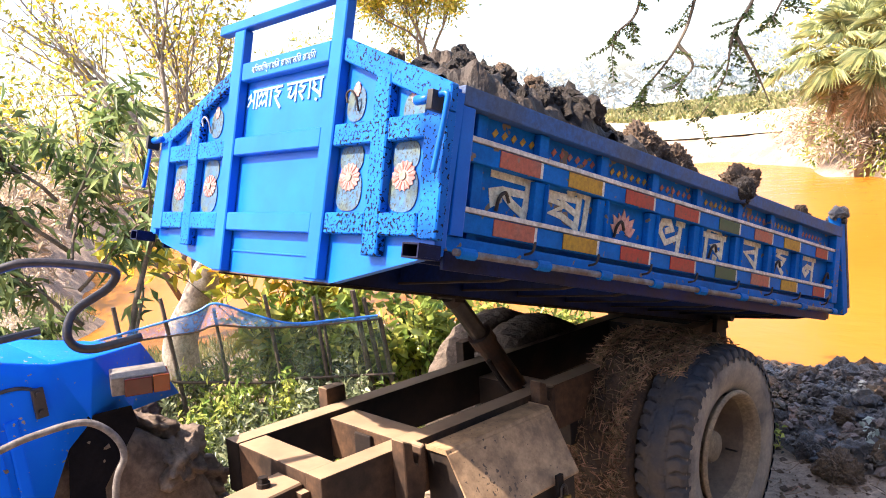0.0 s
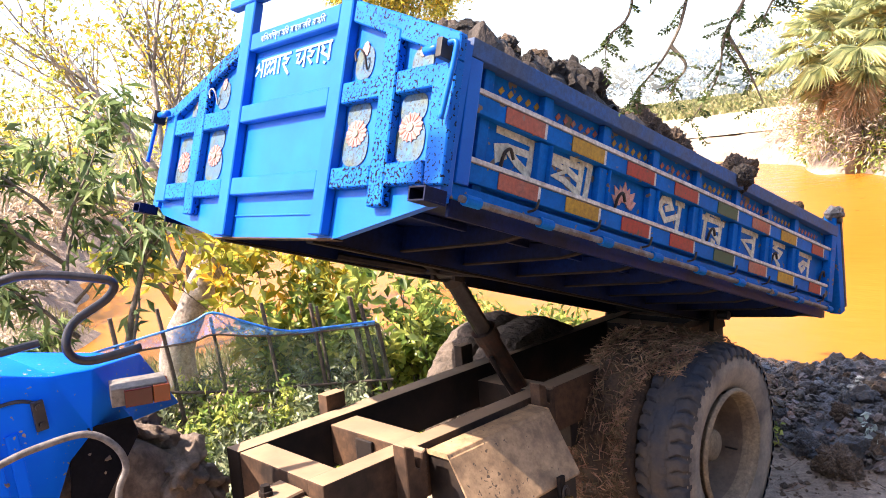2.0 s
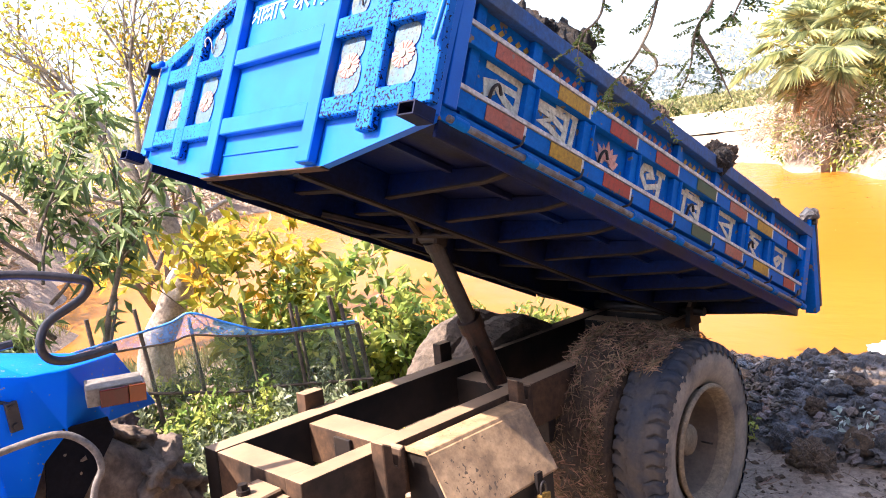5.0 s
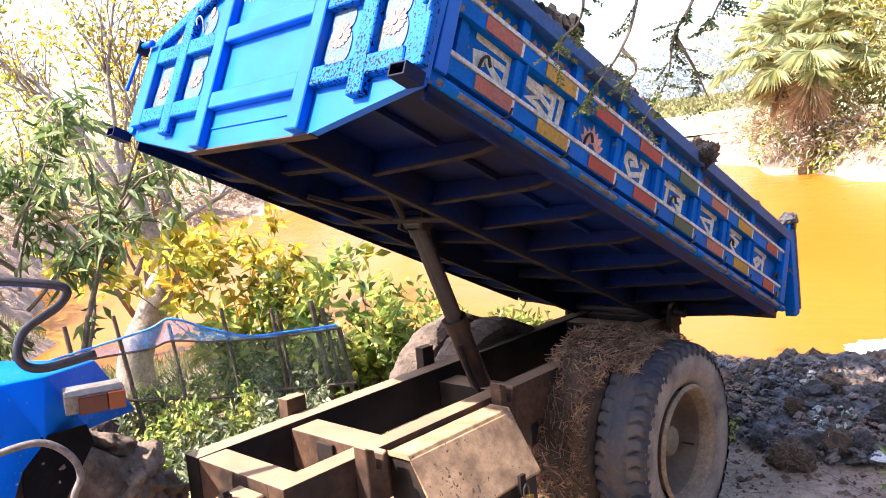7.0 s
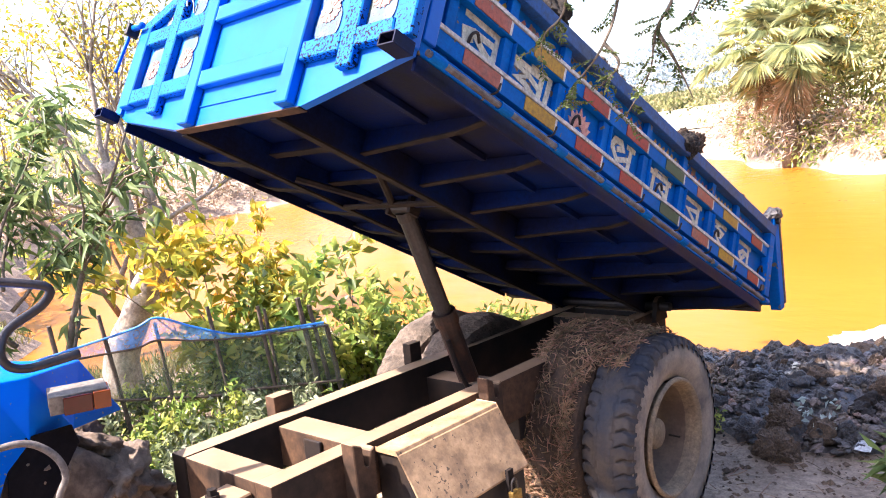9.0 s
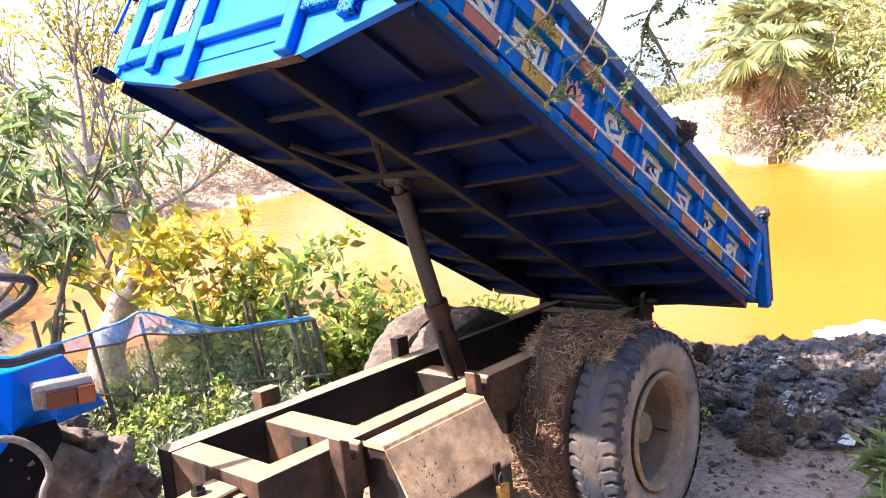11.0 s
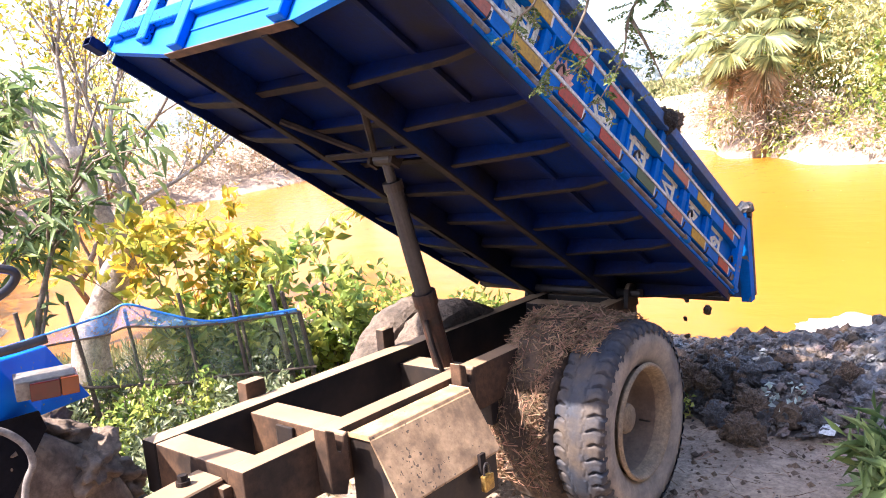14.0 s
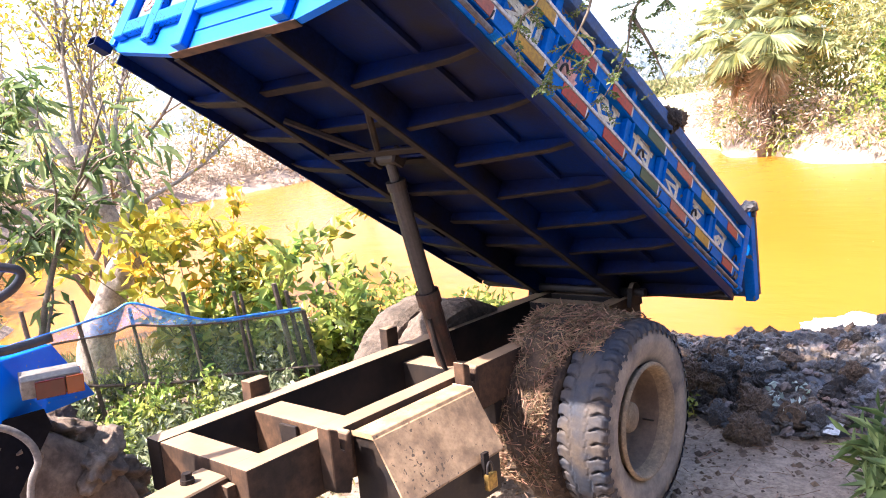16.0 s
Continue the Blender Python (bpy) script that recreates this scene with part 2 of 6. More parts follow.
def lettering(name, text, height, mat, parent, m, thick=0.002, label="", spread=0.0):
    """Built-in font, laid on a plate: x along the writing, z out of it."""
    c = bpy.data.curves.new(name, "FONT")
    c.body, c.extrude, c.align_x, c.offset = text, thick, "CENTER", spread
    tmp = bpy.data.objects.new(name, c)
    scene.collection.objects.link(tmp)
    me = bpy.data.meshes.new_from_object(tmp.evaluated_get(bpy.context.evaluated_depsgraph_get()))
    bpy.data.objects.remove(tmp)
    xs = [v.co.x for v in me.vertices]
    ys = [v.co.y for v in me.vertices]
    k = height / (max(ys) - min(ys))
    me.transform(Matrix.Diagonal((k, k, 1, 1)) @ Matrix.Translation((-(max(xs) + min(xs)) / 2, -(max(ys) + min(ys)) / 2, 0)))
    me.materials.clear()
    me.materials.append(mat)
    ob = new(name, me)
    ob.parent, ob.matrix_basis = parent, m
    if label:
        tagged(ob, label)
    return ob


def lump(radius, seed, detail=3, rough=0.35, squash=(1, 1, 1)):
    """An uneven clod."""
    bm = bmesh.new()
    bmesh.ops.create_icosphere(bm, subdivisions=detail, radius=1.0)
    o = Vector((seed * 3.7, seed * 1.3, seed * 5.1))
    for v in bm.verts:
        d = v.co.normalized()
        k = 1 + rough * noise.noise(d * 1.3 + o) + rough * 0.6 * noise.noise(d * 2.9 + o) + rough * 0.5 * abs(noise.noise(d * 5.5 + o)) + rough * 0.4 * noise.noise(d * 11.0 + o)
        v.co = Vector((d.x * squash[0], d.y * squash[1], d.z * squash[2])) * k * radius
    return bm


def root(name, m, label, category, group="", kind=""):
    e = new(name)
    e.matrix_basis = m
    return tagged(e, label, category, group, kind)


# ---- the trailer ----
SLOPE = pose(0, 0, 0, 0, TILT, 0)
trailer = root("dump_trailer", SLOPE, "blue steel tipping trailer with painted side panels on dual muddy wheels", "trailer")

# tipping angle of the bed against the chassis
BED_ANGLE = [(0.0, 13.67), (0.5, 14.54), (1.0, 15.35), (1.5, 16.16), (2.0, 16.96), (2.5, 17.74), (3.0, 18.55), (3.5, 19.34), (4.0, 20.13),
             (5.2, 21.9), (6.5, 23.66), (7.0, 24.15), (7.5, 24.58), (8.0, 24.95), (8.5, 25.41), (9.0, 25.78), (10.2, 27.6), (11.5, 29.9), (12.0, 30.7),
             (12.5, 30.9), (13.0, 30.9), (14.0, 30.9), (16.0, 30.9)]


def bed_pose(angle):
    return pose(*HINGE, 0, angle, 0)


def bed_at(t):
    ts = [a for a, _ in BED_ANGLE]
    return float(np.interp(t, ts, [b for _, b in BED_ANGLE]))


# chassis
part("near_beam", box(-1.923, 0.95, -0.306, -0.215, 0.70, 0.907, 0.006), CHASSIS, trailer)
part("far_beam", box(-1.923, 0.95, 0.235, 0.326, 0.70, 0.907, 0.006), SHADED_STEEL, trailer)
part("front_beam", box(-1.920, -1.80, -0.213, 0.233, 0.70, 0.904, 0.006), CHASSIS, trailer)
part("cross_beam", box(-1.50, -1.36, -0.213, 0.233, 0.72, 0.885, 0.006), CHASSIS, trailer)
part("cross_beam", box(-0.60, -0.46, -0.213, 0.233, 0.70, 0.84, 0.006), SHADED_STEEL, trailer)
part("cross_beam", box(0.55, 0.68, -0.213, 0.233, 0.72, 0.90, 0.006), SHADED_STEEL, trailer)
part("rear_beam", box(0.80, 0.945, -0.213, 0.233, 0.72, 0.902, 0.006), SHADED_STEEL, trailer)
for y in (-0.345, 0.345):
    part("hinge_lug", slab([(0.72, 0.86), (0.87, 0.86), (0.845, 0.975), (0.815, 1.0), (0.775, 1.0), (0.745, 0.975)], 1, y - 0.014, y + 0.014, 0.002), SHADED_STEEL, trailer)
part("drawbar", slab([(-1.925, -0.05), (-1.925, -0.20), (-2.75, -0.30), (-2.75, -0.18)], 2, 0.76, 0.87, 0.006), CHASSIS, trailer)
bolt = part("bolt", tube([(-2.03, -0.125, 0.868), (-2.03, -0.125, 0.885)], 0.024, 12), RUST_EDGE, trailer)
part("bolt_head", tube([(-2.03, -0.125, 0.886), (-2.03, -0.125, 0.905)], 0.017, 6), RUST_EDGE, bolt)
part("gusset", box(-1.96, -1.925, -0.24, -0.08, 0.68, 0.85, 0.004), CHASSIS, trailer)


def bracket(x, y0, y1, z0, z1):
    """A torch-cut guide plate with a ragged notch in its top."""
    bm = slab([(x - 0.050, z0), (x + 0.022, z0 - 0.03), (x + 0.048, z0 + 0.05), (x + 0.050, z1 - 0.035), (x + 0.030, z1 - 0.045), (x + 0.014, z1 - 0.105), (x - 0.004, z1 - 0.09), (x - 0.008, z1 - 0.02), (x - 0.050, z1)], 1, y0, y1, 0.004)
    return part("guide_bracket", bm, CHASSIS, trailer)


bracket(-1.57, -0.375, -0.308, 0.72, 0.955)
bracket(-0.80, -0.365, -0.308, 0.74, 0.975)
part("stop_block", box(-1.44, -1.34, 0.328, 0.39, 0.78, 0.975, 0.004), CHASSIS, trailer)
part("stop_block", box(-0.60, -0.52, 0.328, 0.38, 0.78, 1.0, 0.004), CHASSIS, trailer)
part("stop_block", box(-1.516, -1.502, -0.05, 0.05, 0.74, 0.87, 0.004), DARK_STEEL, trailer)

# tool box on the near beam
tool_box = part("tool_box", slab([(-0.310, 0.868), (-0.425, 0.868), (-0.545, 0.655), (-0.545, 0.47), (-0.310, 0.47)], 0, -1.45, -0.88, 0.006), DARK_STEEL, trailer,
                "dented brown steel tool box with a sloping lid")
part("lid", slab([(-0.316, 0.870), (-0.428, 0.870), (-0.560, 0.645), (-0.556, 0.634), (-0.417, 0.884), (-0.316, 0.884)], 0, -1.465, -0.87, 0.003), BOX_STEEL, tool_box)
part("end_plate", slab([(-0.312, 0.862), (-0.42, 0.862), (-0.54, 0.65), (-0.54, 0.45), (-0.312, 0.45)], 0, -1.456, -1.451), DARK_STEEL, tool_box)
hasp = part("hasp", box(-1.03, -0.995, -0.578, -0.561, 0.58, 0.68, 0.003), RUST_EDGE, tool_box)
BRASS = material("worn_brass", (0.55, 0.36, 0.10), 0.4, 0.8, (0.35, 0.22, 0.08), 30, 0.5, 80, 0.1, 0.001)
lock = part("padlock", box(-1.045, -0.985, -0.605, -0.58, 0.535, 0.60, 0.006), BRASS, tool_box, "brass padlock")
part("shackle", tube(curve([(-1.033, -0.592, 0.60), (-1.030, -0.592, 0.632), (-1.015, -0.592, 0.645), (-1.0, -0.592, 0.632), (-0.997, -0.592, 0.60)]), 0.005, 8), CHROME, lock)


# wheels
TYRE_R, RIM_R = 0.487, 0.275


def tyre_mesh(width, lugs=True):
    w = width / 2
    return lathe([(0.262, -w * 0.55), (0.285, -w * 0.80), (0.335, -w * 1.0), (0.375, -w * 1.045), (0.383, -w * 1.055), (0.391, -w * 1.045), (0.440, -w * 1.0), (0.445, -w * 0.93), (0.452, -w * 0.5),
                  (0.455, 0), (0.452, w * 0.5), (0.445, w * 0.93), (0.440, w), (0.391, w * 1.045), (0.383, w * 1.055), (0.375, w * 1.045), (0.335, w), (0.285, w * 0.8), (0.262, w * 0.55)], 72)


def tread(width, count=46):
    """A worn lorry tread: a broad smooth crown, crooked notches cut in from both shoulders, a fine zigzag groove between."""
    w, fine, rows = width / 2, 14, 45
    rng = np.random.default_rng(5)
    q = np.linspace(-1.05, 1.05, rows)
    a = np.arange(count * fine) / (count * fine)
    A, Q = np.meshgrid(a, q, indexing="ij")
    aq = np.abs(Q)
    bend = 0.30 * np.abs(((aq * 2.6) % 2) - 1)
    turn = A * count + np.where(Q > 0, 0.5, 0.0) + bend
    lug, ph = np.floor(turn).astype(int) % count, turn % 1.0
    reach = 0.36 + 0.20 * rng.random((2, count))[(Q > 0).astype(int), lug]
    wide = 0.06 + 0.13 * np.clip((aq - 0.45) / 0.55, 0, 1)
    notch = np.clip((wide - np.abs(ph - 0.5) * 1.0) / 0.05, 0, 1) * np.clip((aq - reach) / 0.05, 0, 1)
    zig = np.abs(aq - 0.34 - 0.035 * np.sign(np.sin(A * count * math.tau)))
    groove = np.clip(1 - zig / 0.045, 0, 1)
    worn = rng.normal(0, 0.0035, (2, count))[(Q > 0).astype(int), lug] * np.clip((aq - 0.5) * 2, 0, 1)
    r = TYRE_R - 0.016 * aq ** 2.4 - 0.030 * np.clip((aq - 0.93) / 0.12, 0, 1) ** 1.5 - 0.020 * notch - 0.009 * groove + worn
    ang = A * math.tau
    wob = np.array([[0.0022 * noise.noise(Vector((math.cos(t) * 9, math.sin(t) * 9, k * 5))) for k in q] for t in a * math.tau])
    r = r + wob
    y = Q * w * (1.0 + 0.012 * np.clip((aq - 0.9) * 10, 0, 1))
    V = np.stack([r * np.cos(ang), y, r * np.sin(ang)], -1).reshape(-1, 3)
    n = count * fine
    idx = np.arange(n * rows).reshape(n, rows)
    nxt = np.roll(idx, -1, axis=0)
    F = np.stack([idx[:, :-1], idx[:, 1:], nxt[:, 1:], nxt[:, :-1]], -1).reshape(-1, 4)
    return V.tolist(), F.tolist()


def wheel(y, side, outer, tyre_mat, wall_mat, label=""):
    """side: -1 when the hub looks to -y."""
    w = part("wheel", tyre_mesh(0.235), wall_mat, trailer, label, smooth=True, loc=(0, y, 0.5))
    if wall_mat is SIDEWALL:
        v, f = tread(0.235)
        mesh_ob("tread", v, f, tyre_mat, w, True)
    if outer:
        s = side
        rim = part("rim", lathe([(0.272, s * 0.100), (0.283, s * 0.108), (0.281, s * 0.118), (0.262, s * 0.118), (0.252, s * 0.100), (0.246, s * 0.05)], 64), RIM, w, "ochre dusty steel rim", smooth=True)
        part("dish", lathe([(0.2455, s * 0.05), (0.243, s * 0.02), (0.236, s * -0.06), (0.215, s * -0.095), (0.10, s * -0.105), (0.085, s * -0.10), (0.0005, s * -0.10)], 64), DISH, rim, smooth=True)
        part("lock_ring", lathe([(0.262, s * 0.119), (0.270, s * 0.127), (0.279, s * 0.119)], 64), RIM, rim, smooth=True)
        part("hub", lathe([(0.078, s * -0.10), (0.074, s * 0.015), (0.066, s * 0.028), (0.0005, s * 0.028)], 28), RIM, w, smooth=True)
        for k in range(8):
            a = math.tau * k / 8 + 0.2
            part("wheel_nut", tube([(0.145 * math.cos(a), s * -0.103, 0.145 * math.sin(a)), (0.145 * math.cos(a), s * -0.07, 0.145 * math.sin(a))], 0.016, 6), RIM, rim)
        part("valve", tube([(0.20, s * -0.02, -0.08), (0.15, s * 0.06, -0.06)], 0.005, 6), DARK_STEEL, rim)
    return w


near_wheel = wheel(-0.672, -1, True, RUBBER, SIDEWALL, "worn truck tyre on an ochre rim")
inner_wheel = wheel(-0.395, -1, False, MUD_TYRE, MUD_TYRE, "tyre caked in mud and straw")
far_inner = wheel(0.395, 1, False, MUD_TYRE, MUD_TYRE)
far_wheel = wheel(0.672, 1, True, MUD_TYRE, MUD_TYRE)
part("axle", box(-0.05, 0.05, -0.60, 0.60, 0.45, 0.55, 0.01), DARK_STEEL, trailer)
for y in (-0.26, 0.28):
    bm = bmesh.new()
    for k in range(5):
        L = 0.52 - k * 0.09
        box(-L, L, y - 0.035, y + 0.035, 0.60 - k * 0.014, 0.612 - k * 0.014, 0, bm)
    part("leaf_spring", bm, DARK_STEEL, trailer)
    part("spring_hanger", box(-0.56, -0.50, y - 0.03, y + 0.03, 0.59, 0.70, 0.004), DARK_STEEL, trailer)
    part("spring_hanger", box(0.50, 0.56, y - 0.03, y + 0.03, 0.59, 0.70, 0.004), DARK_STEEL, trailer)


def straw_bundle(name, n, place, mat, parent, seed, length=(0.05, 0.16), r=0.0022):
    rnd = random.Random(seed)
    verts, faces = [], []
    for _ in range(n):
        p, nrm = place(rnd)
        d = Vector((rnd.gauss(0, 1), rnd.gauss(0, 1), rnd.gauss(0, 1)))
        d = (d - nrm * d.dot(nrm) * 0.75).normalized()
        s = d.cross(nrm).normalized() * r * rnd.uniform(0.6, 1.6)
        u = d.cross(s).normalized() * r
        L = rnd.uniform(*length)
        bend = nrm * rnd.uniform(-0.25, 0.10) * L
        i = len(verts)
        for q in (0, 0.5, 1):
            c = p + d * L * (q - 0.5) + bend * (q - 0.5) ** 2 * 4
            verts += [c + s, c - s * 0.5 + u, c - s * 0.5 - u]
        for k in (0, 3):
            for a, b in ((0, 1), (1, 2), (2, 0)):
                faces.append((i + k + a, i + k + b, i + k + 3 + b, i + k + 3 + a))
    ob = mesh_ob(name, [tuple(v) for v in verts], faces, mat, parent)
    return tagged(ob, kind="stuff")


def on_tyre(rnd):
    a = radians(rnd.uniform(35, 205))
    y = rnd.uniform(-0.13, 0.17) if rnd.random() < 0.75 else rnd.uniform(-0.30, 0.1)
    if a > radians(135):
        y = max(y, -0.075 - 0.03 * rnd.random())
    n = Vector((math.cos(a), 0, math.sin(a)))
    r = 0.49 + abs(rnd.gauss(0, 0.016))
    if y < -0.15:
        a = radians(rnd.uniform(60, 125))
        n = Vector((math.cos(a), 0, math.sin(a)))
        r = 0.488 + abs(rnd.gauss(0, 0.012))
    return n * r + Vector((0, y, 0)), n


straw_bundle("straw", 11500, on_tyre, STRAW, inner_wheel, 3, (0.025, 0.095), 0.0019)
STRAW_MUD = material("straw_mixed_mud", (0.105, 0.062, 0.036), 0.95, 0, (0.05, 0.031, 0.021), 14, 0.5, 45, 0.8, 0.012)


def mud_cake(w, mat, y0, y1, thick, lo, hi, seed):
    """A crust of dried mud round a tyre's tread."""
    m = (y0 + y1) / 2
    bm = lathe([(0.45, y0), (0.485, y0 + 0.01), (0.49 + thick * 0.7, y0 + 0.05), (0.49 + thick, m), (0.49 + thick * 0.7, y1 - 0.05), (0.485, y1 - 0.01), (0.45, y1)], 110)
    for v in bm.verts:
        a = math.degrees(math.atan2(v.co.z, v.co.x)) % 360
        q = v.co + Vector((seed, seed * 2, 0))
        k = 0.02 * noise.noise(q * 6) + 0.014 * noise.noise(q * 17) + 0.016 * noise.noise(q * 33)
        if not lo < a < hi:
            k -= 0.05
        v.co = Vector((v.co.x * (1 + k * 1.6), v.co.y, v.co.z * (1 + k * 1.6)))
    return part("mud_cake", bm, mat, w)


mud_cake(inner_wheel, STRAW_MUD, -0.15, 0.15, 0.03, 25, 215, 0)
mud_cake(far_inner, MUD_TYRE, -0.13, 0.13, 0.03, -1, 361, 3)
mud_cake(far_wheel, MUD_TYRE, -0.13, 0.13, 0.035, -1, 361, 7)

# ram
RAM_FOOT = Vector((-0.50, 0.0, 0.72))
RAM_HEAD = Vector((-1.83, 0.0, -0.045))
barrel = part("ram_barrel", tube([(0, 0, -0.04), (0, 0, 0.49)], 0.050, 20), BARREL, trailer, "rust-brown hydraulic ram barrel", smooth=False)
part("gland", tube([(0, 0, 0.455), (0, 0, 0.52)], 0.058, 20), BARREL, barrel)
part("trunnion", tube([(0, -0.20, 0.0), (0, 0.20, 0.0)], 0.028, 14), DARK_STEEL, barrel)
part("oil_pipe", tube(curve([(-0.055, -0.02, 0.40), (-0.075, -0.04, 0.25), (-0.06, -0.05, 0.05)]), 0.012, 8), RUST_EDGE, barrel)
stage = part("ram_stage", tube([(0, 0, -0.56), (0, 0, 0.0)], 0.040, 20), CHROME, trailer, "oily grey telescopic ram stage")
part("collar", tube([(0, 0, -0.03), (0, 0, 0.012)], 0.046, 20), DARK_STEEL, stage)
rod = part("ram_rod", tube([(0, 0, -0.50), (0, 0, 0.0)], 0.024, 16), CHROME, trailer, "oily steel ram rod")
part("rod_eye", tube([(0, -0.05, 0), (0, 0.05, 0)], 0.034, 14), DARK_STEEL, rod)


def ram_poses(angle):
    h = bed_pose(angle) @ RAM_HEAD
    d = h - RAM_FOOT
    q = Matrix.Rotation(math.atan2(d.x, d.z), 4, "Y")
    n = d.normalized()
    top = min(1.06, d.length - 0.03)
    return (Matrix.Translation(RAM_FOOT) @ q, Matrix.Translation(RAM_FOOT + n * top) @ q, Matrix.Translation(h) @ q)


# ---- the tipping bed; its own space starts at the hinge ----
WB, U0 = 0.875, -2.734
bed = part("bed", box(-2.74, 0.20, -0.86, 0.86, 0.060, 0.085, 0.002), UNDER, trailer, "blue tipping bed, its dirty underside coloured dark for shade")
bed.matrix_basis = bed_pose(BED_ANGLE[0][1])
for y0, y1 in ((-0.270, -0.244), (0.298, 0.324)):
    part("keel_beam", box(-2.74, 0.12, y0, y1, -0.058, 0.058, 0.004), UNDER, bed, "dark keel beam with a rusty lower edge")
    part("keel_flange", box(-2.74, 0.12, y0 - 0.004, y1 + 0.008, -0.068, -0.059, 0.002), RUST_EDGE, bed)
RIBS = [-2.35, -2.02, -1.69, -1.35, -0.985, -0.645, -0.32, 0.05]
for u in RIBS:
    for s in (-1, 1):
        y0 = 0.274 if s < 0 else 0.328
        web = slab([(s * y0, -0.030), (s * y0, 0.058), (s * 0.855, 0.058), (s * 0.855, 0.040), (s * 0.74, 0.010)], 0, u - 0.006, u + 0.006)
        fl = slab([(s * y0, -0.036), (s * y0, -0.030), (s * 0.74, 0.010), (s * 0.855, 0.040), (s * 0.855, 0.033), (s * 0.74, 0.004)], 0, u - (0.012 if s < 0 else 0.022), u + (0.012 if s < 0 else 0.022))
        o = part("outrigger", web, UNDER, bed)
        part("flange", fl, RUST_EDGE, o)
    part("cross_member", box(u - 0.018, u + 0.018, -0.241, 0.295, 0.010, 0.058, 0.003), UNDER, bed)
    part("cross_flange", box(u - 0.020, u + 0.020, -0.241, 0.295, 0.004, 0.0095, 0.001), RUST_EDGE, bed)
part("ram_crossbar", box(-1.925, -1.885, -0.241, 0.295, -0.068, -0.056, 0.003), RUST_EDGE, bed)
part("ram_crossbar", box(-1.845, -1.825, -0.241, 0.295, -0.050, 0.004, 0.002), UNDER, bed)
for y in (-0.23, 0.28):
    part("ram_strut", tube([(-2.22, y, -0.045), (-1.91, 0.02 + y * 0.12, -0.055)], 0.015, 6), RUST_EDGE, bed)
part("ram_lug", slab([(-1.87, -0.01), (-1.79, -0.01), (-1.80, -0.085), (-1.86, -0.085)], 1, -0.075, -0.055), RUST_EDGE, bed)
part("ram_lug", slab([(-1.87, -0.01), (-1.79, -0.01), (-1.80, -0.085), (-1.86, -0.085)], 1, 0.055, 0.075), RUST_EDGE, bed)
for u0, u1 in ((-2.70, -2.38), (-2.32, -2.05), (-1.99, -1.72), (-1.66, -1.38), (-1.32, -1.02), (-0.95, -0.68), (-0.61, -0.35)):
    for y in (-0.60, 0.60):
        part("floor_stiffener", box(u0, u1, y - 0.012, y + 0.012, 0.035, 0.058, 0.002), UNDER, bed)
part("hinge_pin", tube([(0, -0.42, -0.02), (0, 0.42, -0.02)], 0.025, 14), DARK_STEEL, bed)
for y0, y1 in ((-0.874, -0.8605), (0.8605, 0.874)):
    part("edge_beam", box(-2.73, 0.115, y0, y1, 0.014, 0.0645, 0.003), UNDER, bed)
part("rear_sill", box(0.12, 0.19, -0.86, 0.86, 0.022, 0.058, 0.004), DARK_STEEL, bed)

# headboard: plate with the outline of a house front, ribs proud of it
PLAIN_HOOK = material("pale_galvanised_hook", (0.45, 0.48, 0.52), 0.5, 0.4, (0.3, 0.3, 0.33), 20, 0.5, 60, 0.05, 0.001)
plate = part("headboard", slab([(-0.88, 0.05), (-0.43, -0.055), (0.33, -0.055), (0.80, 0.035), (0.86, 0.07), (0.88, 0.47), (0.30, 0.70), (-0.39, 0.70), (-0.90, 0.49)],
                               0, -2.768, -2.740), BLUE, bed, "bright blue steel headboard with raised ribs and painted flowers")
F0, F1 = -2.802, -2.7685


def rib(pts, mat=BLUE, f0=F0, name="rib"):
    return part(name, slab(pts, 0, f0, F1, 0.004), mat, plate)


rib([(-0.400, -0.05), (-0.332, -0.05), (-0.338, 0.845), (-0.402, 0.845)], BLUE, F0 - 0.005)
rib([(0.200, -0.055), (0.268, -0.055), (0.302, 0.845), (0.228, 0.845)], BLUE, F0 - 0.005)
rib([(-0.52, 0.847), (0.42, 0.847), (0.42, 0.885), (-0.52, 0.885)], BLUE, F0 - 0.007, "top_bar")
for v0, v1, a0, a1 in ((0.094, 0.160, 0.205, 0.207), (0.368, 0.434, 0.213, 0.216), (0.646, 0.714, 0.221, 0.224)):
    rib([(-0.330, v0), (a0, v0), (a1, v1), (-0.331, v1)])
# each side: upright between the flowers, corner upright, two bars in two lengths, sloping rib
rib([(-0.668, 0.035), (-0.598, 0.035), (-0.580, 0.60), (-0.652, 0.565)], BLUE_SPLAT)
rib([(-0.905, 0.088), (-0.832, 0.088), (-0.812, 0.47), (-0.905, 0.43)], BLUE_SPLAT)
rib([(0.492, 0.030), (0.562, 0.030), (0.580, 0.56), (0.508, 0.59)], BLUE_SPLAT)
rib([(0.748, 0.088), (0.828, 0.088), (0.832, 0.44), (0.757, 0.46)], BLUE)
for v0, v1 in ((0.095, 0.160), (0.366, 0.434)):
    rib([(-0.596, v0), (-0.403, v0), (-0.403, v1), (-0.594, v1)], BLUE_SPLAT)
    rib([(-0.830, v0), (-0.664, v0), (-0.660, v1), (-0.820, v1)], BLUE_SPLAT)
    rib([(0.275, v0), (0.496, v0), (0.500, v1), (0.285, v1)], BLUE_SPLAT)
    rib([(0.566, v0), (0.746, v0), (0.750, v1), (0.572, v1)], BLUE_SPLAT)
